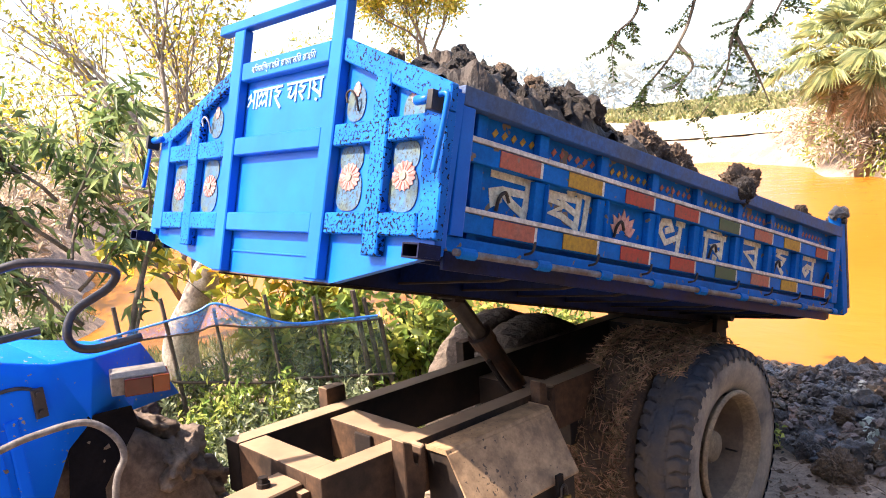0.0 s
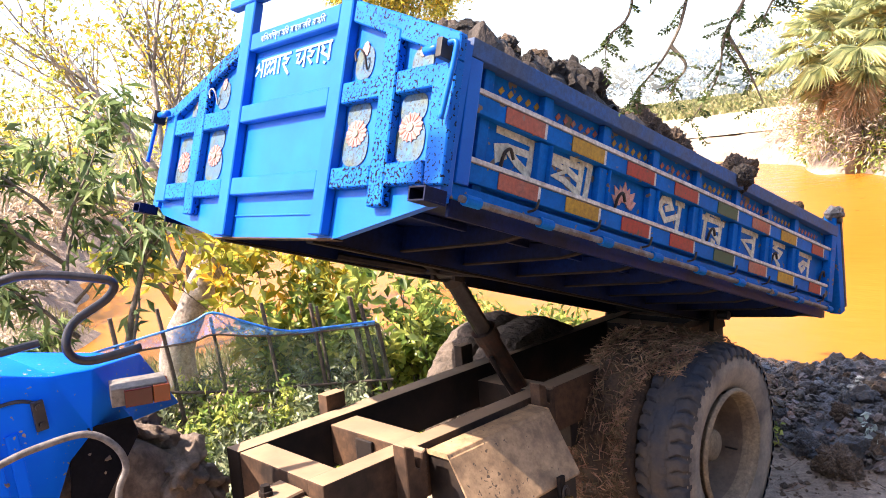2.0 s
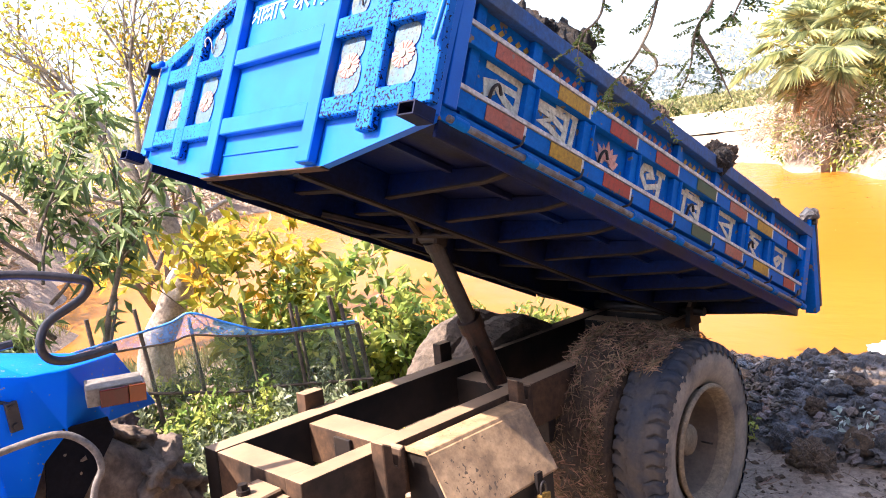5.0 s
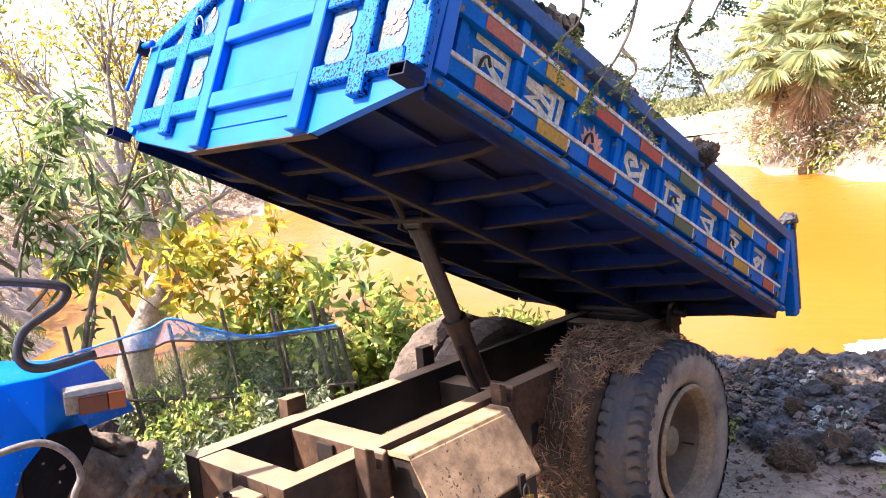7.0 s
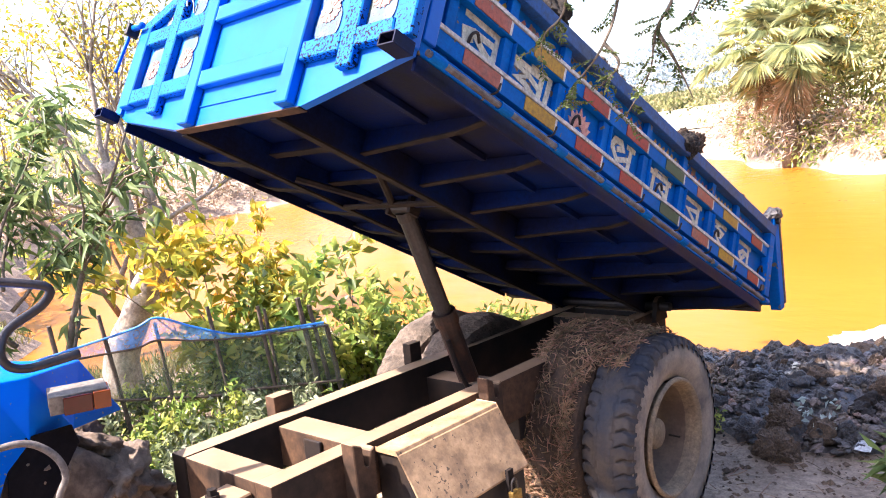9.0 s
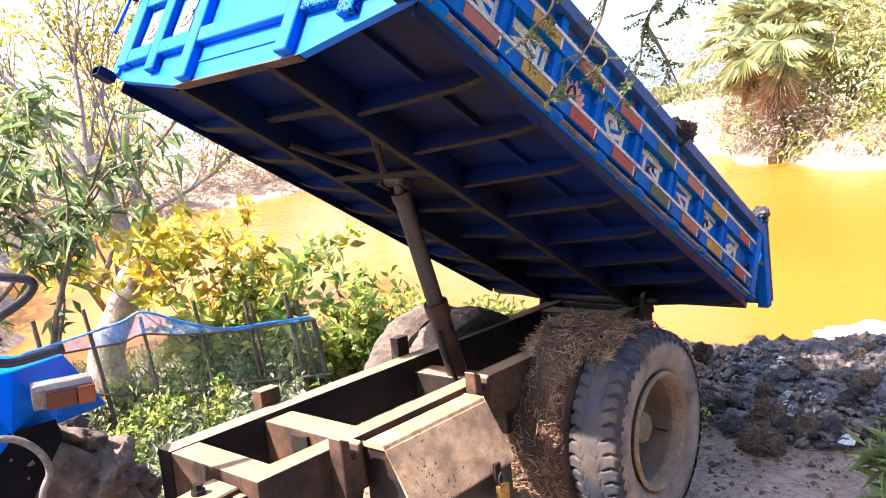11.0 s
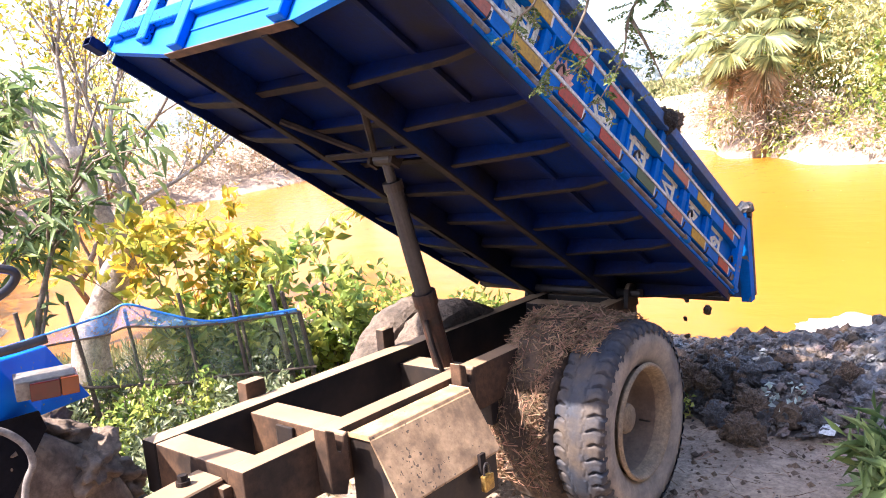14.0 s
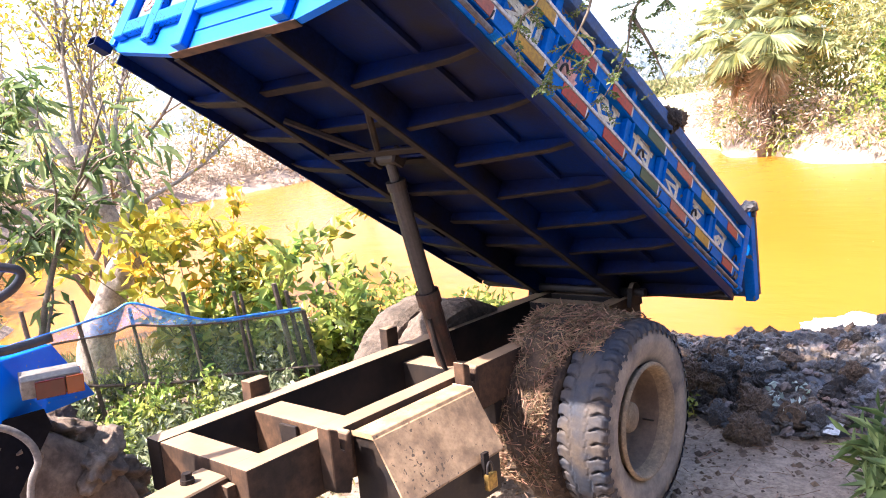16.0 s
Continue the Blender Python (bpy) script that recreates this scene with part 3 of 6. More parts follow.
rib([(-0.405, 0.638), (-0.405, 0.712), (-0.905, 0.508), (-0.905, 0.432)], BLUE_SPLAT, F0 + 0.004, "sloping_rib")
rib([(0.302, 0.642), (0.302, 0.706), (0.852, 0.480), (0.852, 0.422)], BLUE_SPLAT, F0 + 0.004, "sloping_rib")
for s in (-1, 1):
    ya, yb = (-0.900, -0.835) if s < 0 else (0.862, 0.925)
    stub = box(-2.850, -2.769, ya, yb, 0.034, 0.039, 0.001)
    box(-2.850, -2.769, ya, yb, 0.070, 0.075, 0.001, stub)
    box(-2.850, -2.769, ya, ya + 0.005, 0.039, 0.070, 0, stub)
    box(-2.850, -2.769, yb - 0.005, yb, 0.039, 0.070, 0, stub)
    tube_stub = part("tube_stub", stub, UNDER, plate)
    # dark plug added for the shade inside the open tube
    part("shade_plug", box(-2.80, -2.795, ya + 0.005, yb - 0.005, 0.039, 0.070), DARK_STEEL, tube_stub)
    # latch: pin through the corner and a hanging lever
    p0, p1, pl, lv = (-0.80, -0.862, -0.878, -0.915) if s < 0 else (0.79, 0.87, 0.882, 0.905)
    latch = part("latch", tube([(-2.825, p0, 0.462), (-2.825, p1, 0.462)], 0.0135, 12), BLUE, plate, smooth=True)
    part("latch_plate", box(-2.850, -2.795, pl - 0.012, pl + 0.010, 0.425, 0.480, 0.003), DARK_STEEL, latch)
    part("lever", tube(curve([(-2.825, pl, 0.468), (-2.822, lv, 0.470), (-2.82, lv, 0.43), (-2.82, lv + 0.014, 0.33), (-2.82, lv + 0.024, 0.262)]), 0.0085, 8), BLUE, latch, smooth=True)
    k = -0.46 if s < 0 else 0.48
    part("hook", tube(curve([(-2.775, k - 0.02, 0.475), (-2.79, k - 0.02, 0.515), (-2.80, k - 0.005, 0.535), (-2.80, k + 0.015, 0.525), (-2.795, k + 0.012, 0.50)]), 0.0036, 8), DARK_STEEL if s < 0 else PLAIN_HOOK, plate)
part("worn_lower_edge", slab([(-0.428, -0.060), (0.328, -0.060), (0.328, -0.0555), (-0.428, -0.0555)], 0, -2.772, -2.735), CHASSIS, plate, "rust-brown lower edge where the paint has gone")
part("weld_seam", box(-2.7735, -2.7685, -0.33, 0.20, 0.020, 0.026, 0.002), BLUE, plate)


def disc(y, v, ry, rv, mat, name, u=-2.7705, n=28, wav=0.0, label="", power=1.0):
    """A flat painted shape on the headboard; a power below 1 squares its outline."""
    pts = []
    for i in range(n):
        a = math.tau * i / n
        r = 1 + wav * (1 if i % 2 else -1)
        c, d = math.cos(a), math.sin(a)
        pts.append((y + ry * r * math.copysign(abs(c) ** power, c), v + rv * r * math.copysign(abs(d) ** power, d)))
    return part(name, slab(pts, 0, u - 0.0012, u + 0.0015), mat, plate, label)


PETAL = material("pale_red_petal_paint", (0.37, 0.115, 0.11), 0.6, 0, (0.42, 0.27, 0.25), 70, 0.5, 90, 0.05, 0.001)
CENTRE = material("dull_green_paint", (0.16, 0.20, 0.15), 0.6, 0, (0.3, 0.3, 0.2), 40, 0.5, 60, 0.05, 0.001)
for y, v in ((-0.470, 0.272), (-0.722, 0.268), (0.420, 0.265), (0.676, 0.255)):
    disc(y, v - 0.042, 0.062, 0.062, FLOWER_BG, "flower_ground", power=0.75)
    disc(y, v + 0.058, 0.056, 0.044, FLOWER_BG, "flower_ground", power=0.75)
    flower = disc(y, v, 0.048, 0.042, PETAL, "painted_flower", -2.7735, 32, 0.07, "pale red flower painted on the headboard")
    for k in range(14):
        a = math.tau * k / 14
        c, d = math.cos(a), math.sin(a)
        q = [(y + 0.048 * (c * r - d * w), v + 0.042 * (d * r + c * w)) for r, w in ((0.42, -0.03), (0.9, -0.07), (1.0, 0.0), (0.9, 0.07), (0.42, 0.03))]
        part("petal", slab(q, 0, -2.7762, -2.7747), BRICK_RED if k % 2 else PETAL, flower)
    disc(y, v, 0.013, 0.012, CENTRE, "flower_centre", -2.7775, 14)
for y, v in ((-0.462, 0.50), (0.425, 0.51), (-0.735, 0.455), (0.63, 0.455)):
    disc(y, v, 0.045, 0.055, FLOWER_BG, "flower_ground", power=0.8)
    disc(y, v + 0.045, 0.016, 0.024, PETAL, "painted_bud", -2.7735, 20, 0.08)


def facing(u, y, v):
    """Writing on the headboard, read from the front."""
    return Matrix.Translation((u, y, v)) @ Matrix(((0, 0, -1, 0), (-1, 0, 0, 0), (0, 1, 0, 0), (0, 0, 0, 1)))


PALE = material("faded_white_lettering", (0.36, 0.47, 0.56), 0.6, 0, (0.14, 0.32, 0.52), 30, 0.42, 60, 0.05, 0.001)
lettering("lettering", "বিসমিল্লাহির রাহমানির রাহিম", 0.040, PALE, plate, facing(-2.8035, -0.055, 0.678), 0.0015, "faded white lettering", 0.008)

# brush strokes of the painted letters, in a box one wide and one high
STROKES = {
    "bo": [[(0, 1), (1, 1)], [(0.87, 1), (0.82, 0)], [(0.85, 0.68), (0.2, 0.56), (0.82, 0.06)]],
    "po": [[(0.72, 1), (1, 1)], [(0.88, 1), (0.8, 0)], [(0.3, 0.62), (0.52, 0.74), (0.42, 0.96), (0.14, 0.92), (0.03, 0.62), (0.3, 0.2), (0.84, 0.52)]],
    "ri": [[(0, 0.88), (1, 0.88)], [(0.17, 0.88), (0.12, 0)], [(0.17, 0.88), (0.3, 1.2), (0.7, 1.14), (0.82, 0.9)], [(0.9, 0.88), (0.86, 0.12)], [(0.88, 0.62), (0.42, 0.5), (0.86, 0.14)], [(0.52, 0.06), (0.62, 0.02)]],
    "ho": [[(0.05, 1), (0.95, 1)], [(0.55, 1), (0.28, 0.78), (0.78, 0.68), (0.62, 0.46), (0.25, 0.44), (0.68, 0.04)]],
    "no": [[(0, 1), (1, 1)], [(0.87, 1), (0.82, 0)], [(0.84, 0.56), (0.42, 0.64), (0.14, 0.42), (0.34, 0.2), (0.52, 0.42)]],
    "a": [[(0.5, 1), (1, 1)], [(0.06, 0.62), (0.28, 0.82), (0.3, 0.42), (0.1, 0.18)], [(0.3, 0.52), (0.62, 0.4)], [(0.64, 1), (0.64, 0)], [(0.94, 1), (0.94, 0)]],
    "llo": [[(0, 1), (1, 1)], [(0.88, 1), (0.88, 0)], [(0.1, 0.55), (0.28, 0.82), (0.45, 0.58), (0.62, 0.82), (0.88, 0.62)], [(0.2, 0.08), (0.36, 0.36), (0.52, 0.1), (0.64, 0.32), (0.86, 0.2)]],
    "aa": [[(0, 1), (1, 1)], [(0.6, 1), (0.6, 0)]],
    "h": [[(0, 1), (1, 1)], [(0.55, 1), (0.28, 0.78), (0.78, 0.68), (0.62, 0.46), (0.25, 0.44), (0.62, 0.08), (0.95, -0.22)]],
    "so": [[(0, 1), (1, 1)], [(0.9, 1), (0.9, 0)], [(0.1, 0.72), (0.4, 0.78), (0.22, 0.3), (0.5, 0.2), (0.9, 0.62)]],
    "yo": [[(0, 1), (1, 1)], [(0.86, 1), (0.86, 0)], [(0.1, 0.86), (0.32, 0.66), (0.1, 0.5), (0.86, 0.12)], [(0.45, -0.12), (0.56, -0.16)]],
    "shape_one": [[(0, 1), (1, 0.98)], [(0.93, 1), (0.86, 0)], [(0.92, 0.62), (0.26, 0.6), (0.02, 0.48), (0.06, 0.22), (0.2, 0.34)], [(0.26, 0.58), (0.52, 0.28), (0.86, 0.04)]],
    "shape_two": [[(0, 0.86), (0.76, 0.86)], [(0.78, 0.95), (0.74, 0)], [(1, 1.02), (0.94, 0)], [(0.06, 0.7), (0.42, 0.58), (0.1, 0.3), (0.34, 0.28), (0.74, 0.02)], [(0.34, 0.68), (0.74, 0.42)], [(0.5, 1.0), (0.74, 1.16), (1, 1.0)]],
}


def brushed(name, runs, mat, parent, m, thick, label=""):
    """Flat painted letters; runs: (strokes, x, y, width, height, brush)."""
    bm, layer = bmesh.new(), 0
    for key, x, y, w, h, brush in runs:
        for line in STROKES[key]:
            pts = [Vector((x + w * a, y + h * b)) for a, b in line]
            ds = [(b - a).normalized() for a, b in zip(pts, pts[1:])]
            pts[0] -= ds[0] * brush * 0.3
            pts[-1] += ds[-1] * brush * 0.4
            left, right = [], []
            for k, q in enumerate(pts):
                d0, d1 = ds[max(k - 1, 0)], ds[min(k, len(ds) - 1)]
                d = (d0 + d1).normalized()
                n = Vector((-d.y, d.x)) * brush * (0.42 if abs(d.y) < 0.35 else 0.5) / max(0.6, d.dot(d1))
                left.append(tuple(q + n))
                right.append(tuple(q - n))
            layer += 1
            top = thick + 0.00012 * layer
            va = [[bm.verts.new((*q, z)) for q in side] for side, z in ((left, 0.0), (right, 0.0), (left, top), (right, top))]
            for k in range(len(pts) - 1):
                bm.faces.new((va[2][k], va[3][k], va[3][k + 1], va[2][k + 1]))
                bm.faces.new((va[0][k], va[2][k], va[2][k + 1], va[0][k + 1]))
                bm.faces.new((va[3][k], va[1][k], va[1][k + 1], va[3][k + 1]))
            for k in (0, -1):
                bm.faces.new((va[0][k], va[1][k], va[3][k], va[2][k]))
    bmesh.ops.recalc_face_normals(bm, faces=bm.faces[:])
    ob = part(name, bm, mat, parent, label)
    ob.matrix_basis = m
    return ob


WORDS, at_x = [], 0.0
for key, w in (("a", 1.0), ("llo", 0.9), ("aa", 0.42), ("h", 0.75), ("", 0.45), ("so", 0.85), ("ho", 0.75), ("aa", 0.42), ("yo", 0.8)):
    if key:
        WORDS.append((key, at_x * 0.0755, 0.0, w * 0.0755, 0.062, 0.0105))
    at_x += w
brushed("lettering", WORDS, PALE, plate, facing(-2.7685, 0.212, 0.548), 0.0015, "faded white lettering")


def side_matrix(u, v, y):
    return Matrix.Translation((u, y, v)) @ Matrix(((1, 0, 0, 0), (0, 0, -1, 0), (0, 1, 0, 0), (0, 0, 0, 1)))


COLOURS = [BRICK_RED, YELLOW, RED, RED, GREEN, BRICK_RED, YELLOW, RED]
GLYPHS = ["shape_one", "shape_two", None, "po", "ri", "bo", "ho", "no"]


ROD = material("scuffed_hinge_rod", (0.17, 0.18, 0.22), 0.55, 0.2, (0.10, 0.065, 0.055), 20, 0.5, 60, 0.15, 0.001)


def side_panel(s):
    """s: -1 the near side with its painting, 1 the far side."""
    y0 = s * 0.845
    Y = (lambda a, b: (min(s * a, s * b), max(s * a, s * b)))
    side = part("side_panel", box(U0, 0.17, *Y(0.838, 0.846), 0.07, 0.52, 0.001), BLUE_SIDE, bed, "worn blue drop side with white rails, colour blocks and cream letters")
    part("top_rail", box(U0, 0.20, *Y(0.83, 0.893), 0.466, 0.520, 0.004), BLUE_DUSTY if s < 0 else BLUE_SIDE, side)
    part("bottom_rail", box(U0, 0.20, *Y(0.847, 0.878), 0.066, 0.108, 0.004), BLUE_SIDE, side)
    part("front_post", box(U0, U0 + 0.052, *Y(0.847, 0.890), 0.109, 0.465, 0.004), BLUE, side)
    part("front_edge", box(U0 - 0.05, U0 - 0.006, *Y(0.836, 0.888), 0.068, 0.505, 0.004), BLUE, side)
    part("inner_post", box(-2.64, -2.60, *Y(0.847, 0.862), 0.109, 0.465, 0.003), BLUE_SIDE, side)
    part("rear_post", box(0.13, 0.20, *Y(0.847, 0.890), 0.109, 0.465, 0.004), BLUE_SIDE, side)
    for v in (0.187, 0.385):
        part("rail", box(U0 + 0.054, 0.128, *Y(0.847, 0.880), v - 0.062, v - 0.008, 0.002), BLUE_SIDE, side)
        part("white_strip", box(U0 + 0.054, 0.14, *Y(0.847, 0.886), v - 0.006, v + 0.008, 0.002), WHITE, side)
    for u in RIBS[:-1]:
        part("rib", box(u - 0.022, u + 0.022, *Y(0.847, 0.872), 0.196, 0.318, 0.003), BLUE_SIDE, side)
        part("rib", box(u - 0.022, u + 0.022, *Y(0.847, 0.872), 0.395, 0.464, 0.003), BLUE_SIDE, side)
        part("rib_fin", box(u + 0.024, u + 0.030, *Y(0.847, 0.884), 0.196, 0.318, 0.001), BLUE_SIDE, side)
    if s < 0:
        for i, (u, m) in enumerate(zip(RIBS, COLOURS)):
            w = 0.19 if i < 7 else 0.16
            for v in (0.187, 0.385):
                b = part("colour_block", box(u - 0.015 - w, u - 0.02, -0.8838, -0.8805, v - 0.058, v - 0.010, 0.001), m, side)
                part("border", box(u - 0.02, u - 0.008, -0.8836, -0.8805, v - 0.058, v - 0.010, 0.0005), WHITE, b)
        lo = [-2.66] + RIBS[:-1]
        for i, (a, b) in enumerate(zip(lo, RIBS)):
            c = (a + b) / 2 + (0.0 if i else 0.04)
            if GLYPHS[i]:
                w = (0.180, 0.215, 0.2, 0.185, 0.19, 0.18, 0.17, 0.17)[i]
                brushed("letter" if i > 2 else "painted_shape", [(GLYPHS[i], 0.0, 0.0, w, 0.105, 0.027)], CREAM, side, side_matrix(c - w / 2 + 0.012, 0.208, -0.8465), 0.0020, "cream painted letter" if i > 2 else "cream painted shape")
            # worn ornament under the top rail
            for k in range(6):
                q = c - 0.10 + k * 0.042
                part("ornament", slab([(q, 0.425), (q + 0.012, 0.415), (q + 0.028, 0.432), (q + 0.015, 0.442)], 1, -0.8488, -0.8470), YELLOW if i % 2 == 0 else BRICK_RED, side)
        # lotus
        for k in range(7):
            a = radians(-66 + 22 * k)
            c, n = math.cos(a), math.sin(a)
            r0, r1, w = 0.02, 0.085 + 0.012 * (k % 2), 0.020
            pts = [(n * r0, c * r0), (n * r1 * 0.55 - c * w, c * r1 * 0.55 + n * w), (n * r1, c * r1), (n * r1 * 0.55 + c * w, c * r1 * 0.55 - n * w)]
            part("lotus_petal", slab([(-1.845 + p, 0.215 + q) for p, q in pts], 1, -0.8480 - 0.0006 * (k + 1), -0.8470), PINK, side, "pink painted lotus petal")
        for u in (-2.52, -1.90, -1.20, -0.55, 0.085):
            part("hook", tube(curve([(u, -0.852, 0.205), (u, -0.862, 0.245), (u + 0.02, -0.866, 0.262), (u + 0.038, -0.866, 0.235)]), 0.0055, 8), DARK_STEEL, side)
    # hinge rod along the lower edge
    if s > 0:
        return side
    hr = part("hinge_rod", tube([(-2.73, s * 0.912, 0.064), (0.13, s * 0.912, 0.064)], 0.0105, 10), ROD, side, "rusty hinge rod")
    for u in [-2.68] + RIBS[:-1] + [0.09]:
        part("collar", tube([(u - 0.035, s * 0.912, 0.064), (u + 0.025, s * 0.912, 0.064)], 0.0165, 12), BLUE_SIDE, hr)
    for u in RIBS:
        part("rope_hook", tube(curve([(u - 0.06, s * 0.885, 0.09), (u - 0.055, s * 0.91, 0.10), (u - 0.05, s * 0.915, 0.13)]), 0.004, 6), DARK_STEEL, hr)
    return side


near_side = side_panel(-1)
far_side = side_panel(1)

# tailgate: hangs from the top of the rear posts
GATE_PIN = Vector((0.19, 0.0, 0.555))
gate = part("tailgate", box(-0.012, 0.012, -0.86, 0.86, -0.50, 0.0, 0.002), BLUE_DUSTY, trailer, "muddy blue tailgate hanging from its top pins")
for y in (-0.86, 0.86):
    part("gate_post", box(-0.035, 0.035, y - 0.03, y + 0.03, -0.52, 0.03, 0.006), BLUE_SIDE, gate)
    part("gate_pin", tube([(0, y - 0.05, 0), (0, y + 0.05, 0)], 0.018, 10), DARK_STEEL, gate)
for z in (-0.47, -0.26, -0.04):
    part("gate_rail", box(0.013, 0.05, -0.825, 0.825, z - 0.03, z + 0.03, 0.004), BLUE_DUSTY, gate)
bm = lump(0.05, 4, 3, 0.4, (1.1, 0.9, 0.8))
part("mud_cap", bm, CLAY_GREY, gate, loc=(0.01, -0.87, 0.035))
part("mud_crust", box(0.036, 0.06, -0.895, -0.80, -0.50, 0.02, 0.01), CLAY_GREY, gate)


def gate_pose(angle):
    return Matrix.Translation(bed_pose(angle) @ GATE_PIN) @ pose(0, 0, 0, 0, -TILT, 0)


# ---- ground and river ----
WATER_Z = -0.80
RIVER = [(3.8, 0.9), (3.6, 3.5), (2.6, 5.8), (1.3, 8.2), (0.7, 10.4), (1.3, 12.4), (2.3, 15.5), (3.8, 20), (6.2, 25), (10, 28), (15, 27.5), (18.5, 26.5), (22, 26), (26, 20), (24.8, 11.5), (22.7, 7.8),
         (20, 5.4), (16.7, 1.3), (14.5, -6), (13, -25), (13, -90), (5, -90), (5.5, -20), (4.7, -5), (4.0, -1.2)]


def river_distance(x, y):
    """Metres from the water's edge, positive on land."""
    p = np.array(RIVER)
    q = np.roll(p, -1, axis=0)
    best = np.full(x.shape, 1e9)
    inside = np.zeros(x.shape, bool)
    for (ax, ay), (bx, by) in zip(p, q):
        dx, dy = bx - ax, by - ay
        t = np.clip(((x - ax) * dx + (y - ay) * dy) / (dx * dx + dy * dy), 0, 1)
        best = np.minimum(best, np.hypot(x - ax - t * dx, y - ay - t * dy))
        with np.errstate(divide="ignore", invalid="ignore"):
            inside ^= ((ay > y) != (by > y)) & (x < (bx - ax) * (y - ay) / (by - ay) + ax)
    return np.where(inside, -best, best)


def land(x, y):
    """Height of the ground."""
    x, y = np.asarray(x, float), np.asarray(y, float)
    d = river_distance(x, y) + 0.25 * np.sin(x * 1.7 + y * 0.9) + 0.2 * np.sin(y * 2.3 - x * 0.6)
    near = -math.tan(radians(TILT)) * np.clip(x, -6, 5)
    near = near + 0.03 * np.sin(x * 2.1 + 1) * np.sin(y * 1.7) * np.clip((np.hypot(x, y) - 1.2) / 2, 0, 1)
    near = near - 0.55 * np.clip((y - 4.8) / 3.5, 0, 1) * np.clip((13 - y) / 3, 0, 1)
    far_side = np.clip((x - 9) / 3, 0, 1) * np.clip((26 - y) / 4 + 1, 0, 1)
    high = near * (1 - far_side) + far_side * (0.15 + 0.25 * np.sin(x * 0.31 + y * 0.17))
    left = np.clip((y - 13) / 6, 0, 1) * (1 - far_side)
    high = high * (1 - left) + left * 0.35
    s = np.clip((d + 1.3) / np.where(x > 9, 2.6, 2.0), 0, 1)
    s = s * s * (3 - 2 * s)
    return -1.6 + (high + 1.6) * s


def ground_at(x, y):
    return float(land(np.array([x]), np.array([y]))[0])


def spread(lo, hi, step, far):
    mid = list(np.arange(lo, hi + 1e-6, step))
    out, k = [], step
    v = hi
    while v < far:
        k *= 1.13
        v += k
        out.append(v)
    inn, k, v = [], step, lo
    while v > -far:
        k *= 1.13
        v -= k
        inn.append(v)
    return np.array(inn[::-1] + mid + out)


GROUND = material("trodden_dry_earth", (0.50, 0.375, 0.275), 0.95, 0, (0.31, 0.225, 0.162), 1.4, 0.5, 26, 1.0, 0.03)
gx, gy = spread(-5.0, 6.0, 0.10, 1500), spread(-4.5, 7.0, 0.10, 1500)
XX, YY = np.meshgrid(gx, gy, indexing="ij")
ZZ = land(XX, YY)
fine_area = (np.abs(XX) < 7) & (np.abs(YY) < 8)
for i, j in zip(*np.nonzero(fine_area)):
    p = Vector((XX[i, j], YY[i, j], 0))
    ZZ[i, j] += 0.022 * noise.noise(p * 2.3) + 0.012 * noise.noise(p * 6.1) + 0.006 * noise.noise(p * 15)
nx, ny = len(gx), len(gy)
gv = np.stack([XX, YY, ZZ], -1).reshape(-1, 3)
gi = np.arange(nx * ny).reshape(nx, ny)
gf = np.stack([gi[:-1, :-1], gi[1:, :-1], gi[1:, 1:], gi[:-1, 1:]], -1).reshape(-1, 4)
ground = tagged(mesh_ob("ground", gv.tolist(), gf.tolist(), GROUND, None, True), "dry trodden brown earth sloping to the river", "ground", kind="structure")

WATER = material("muddy_orange_water", (0.285, 0.108, 0.012), 0.22, 0, (0.255, 0.094, 0.009), 0.15, 0.5, 3.0, 0.0, spec=0.05)
wt = WATER.node_tree
wave = wt.nodes.new("ShaderNodeTexNoise")
wave.inputs["Scale"].default_value, wave.inputs["Detail"].default_value = 2.2, 4
stretch = wt.nodes.new("ShaderNodeMapping")
stretch.inputs["Scale"].default_value = (1.0, 0.45, 1.0)
wt.links.new(wt.nodes["Texture Coordinate"].outputs["Object"], stretch.inputs["Vector"])
wt.links.new(stretch.outputs["Vector"], wave.inputs["Vector"])
wb = wt.nodes.new("ShaderNodeBump")
wb.inputs["Strength"].default_value, wb.inputs["Distance"].default_value = 0.35, 0.05
wt.links.new(wave.outputs["Fac"], wb.inputs["Height"])
wt.links.new(wb.outputs["Normal"], wt.nodes["Principled BSDF"].inputs["Normal"])
bm = bmesh.new()
bm.faces.new([bm.verts.new((x, y, WATER_Z)) for x, y in ((1.0, -90), (34, -90), (34, 40), (1.0, 40))])
tagged(part("water", bm, WATER), "muddy orange river water with small ripples", "river", kind="structure")


# ---- leaves ----
def leaf_material(name, a, b, trans=0.45, island=0.45, rough=0.5):
    return material(name, a, rough, 0, b, 3.0, 0.5, 40, 0.0, trans=trans, island=island, spec=0.4)


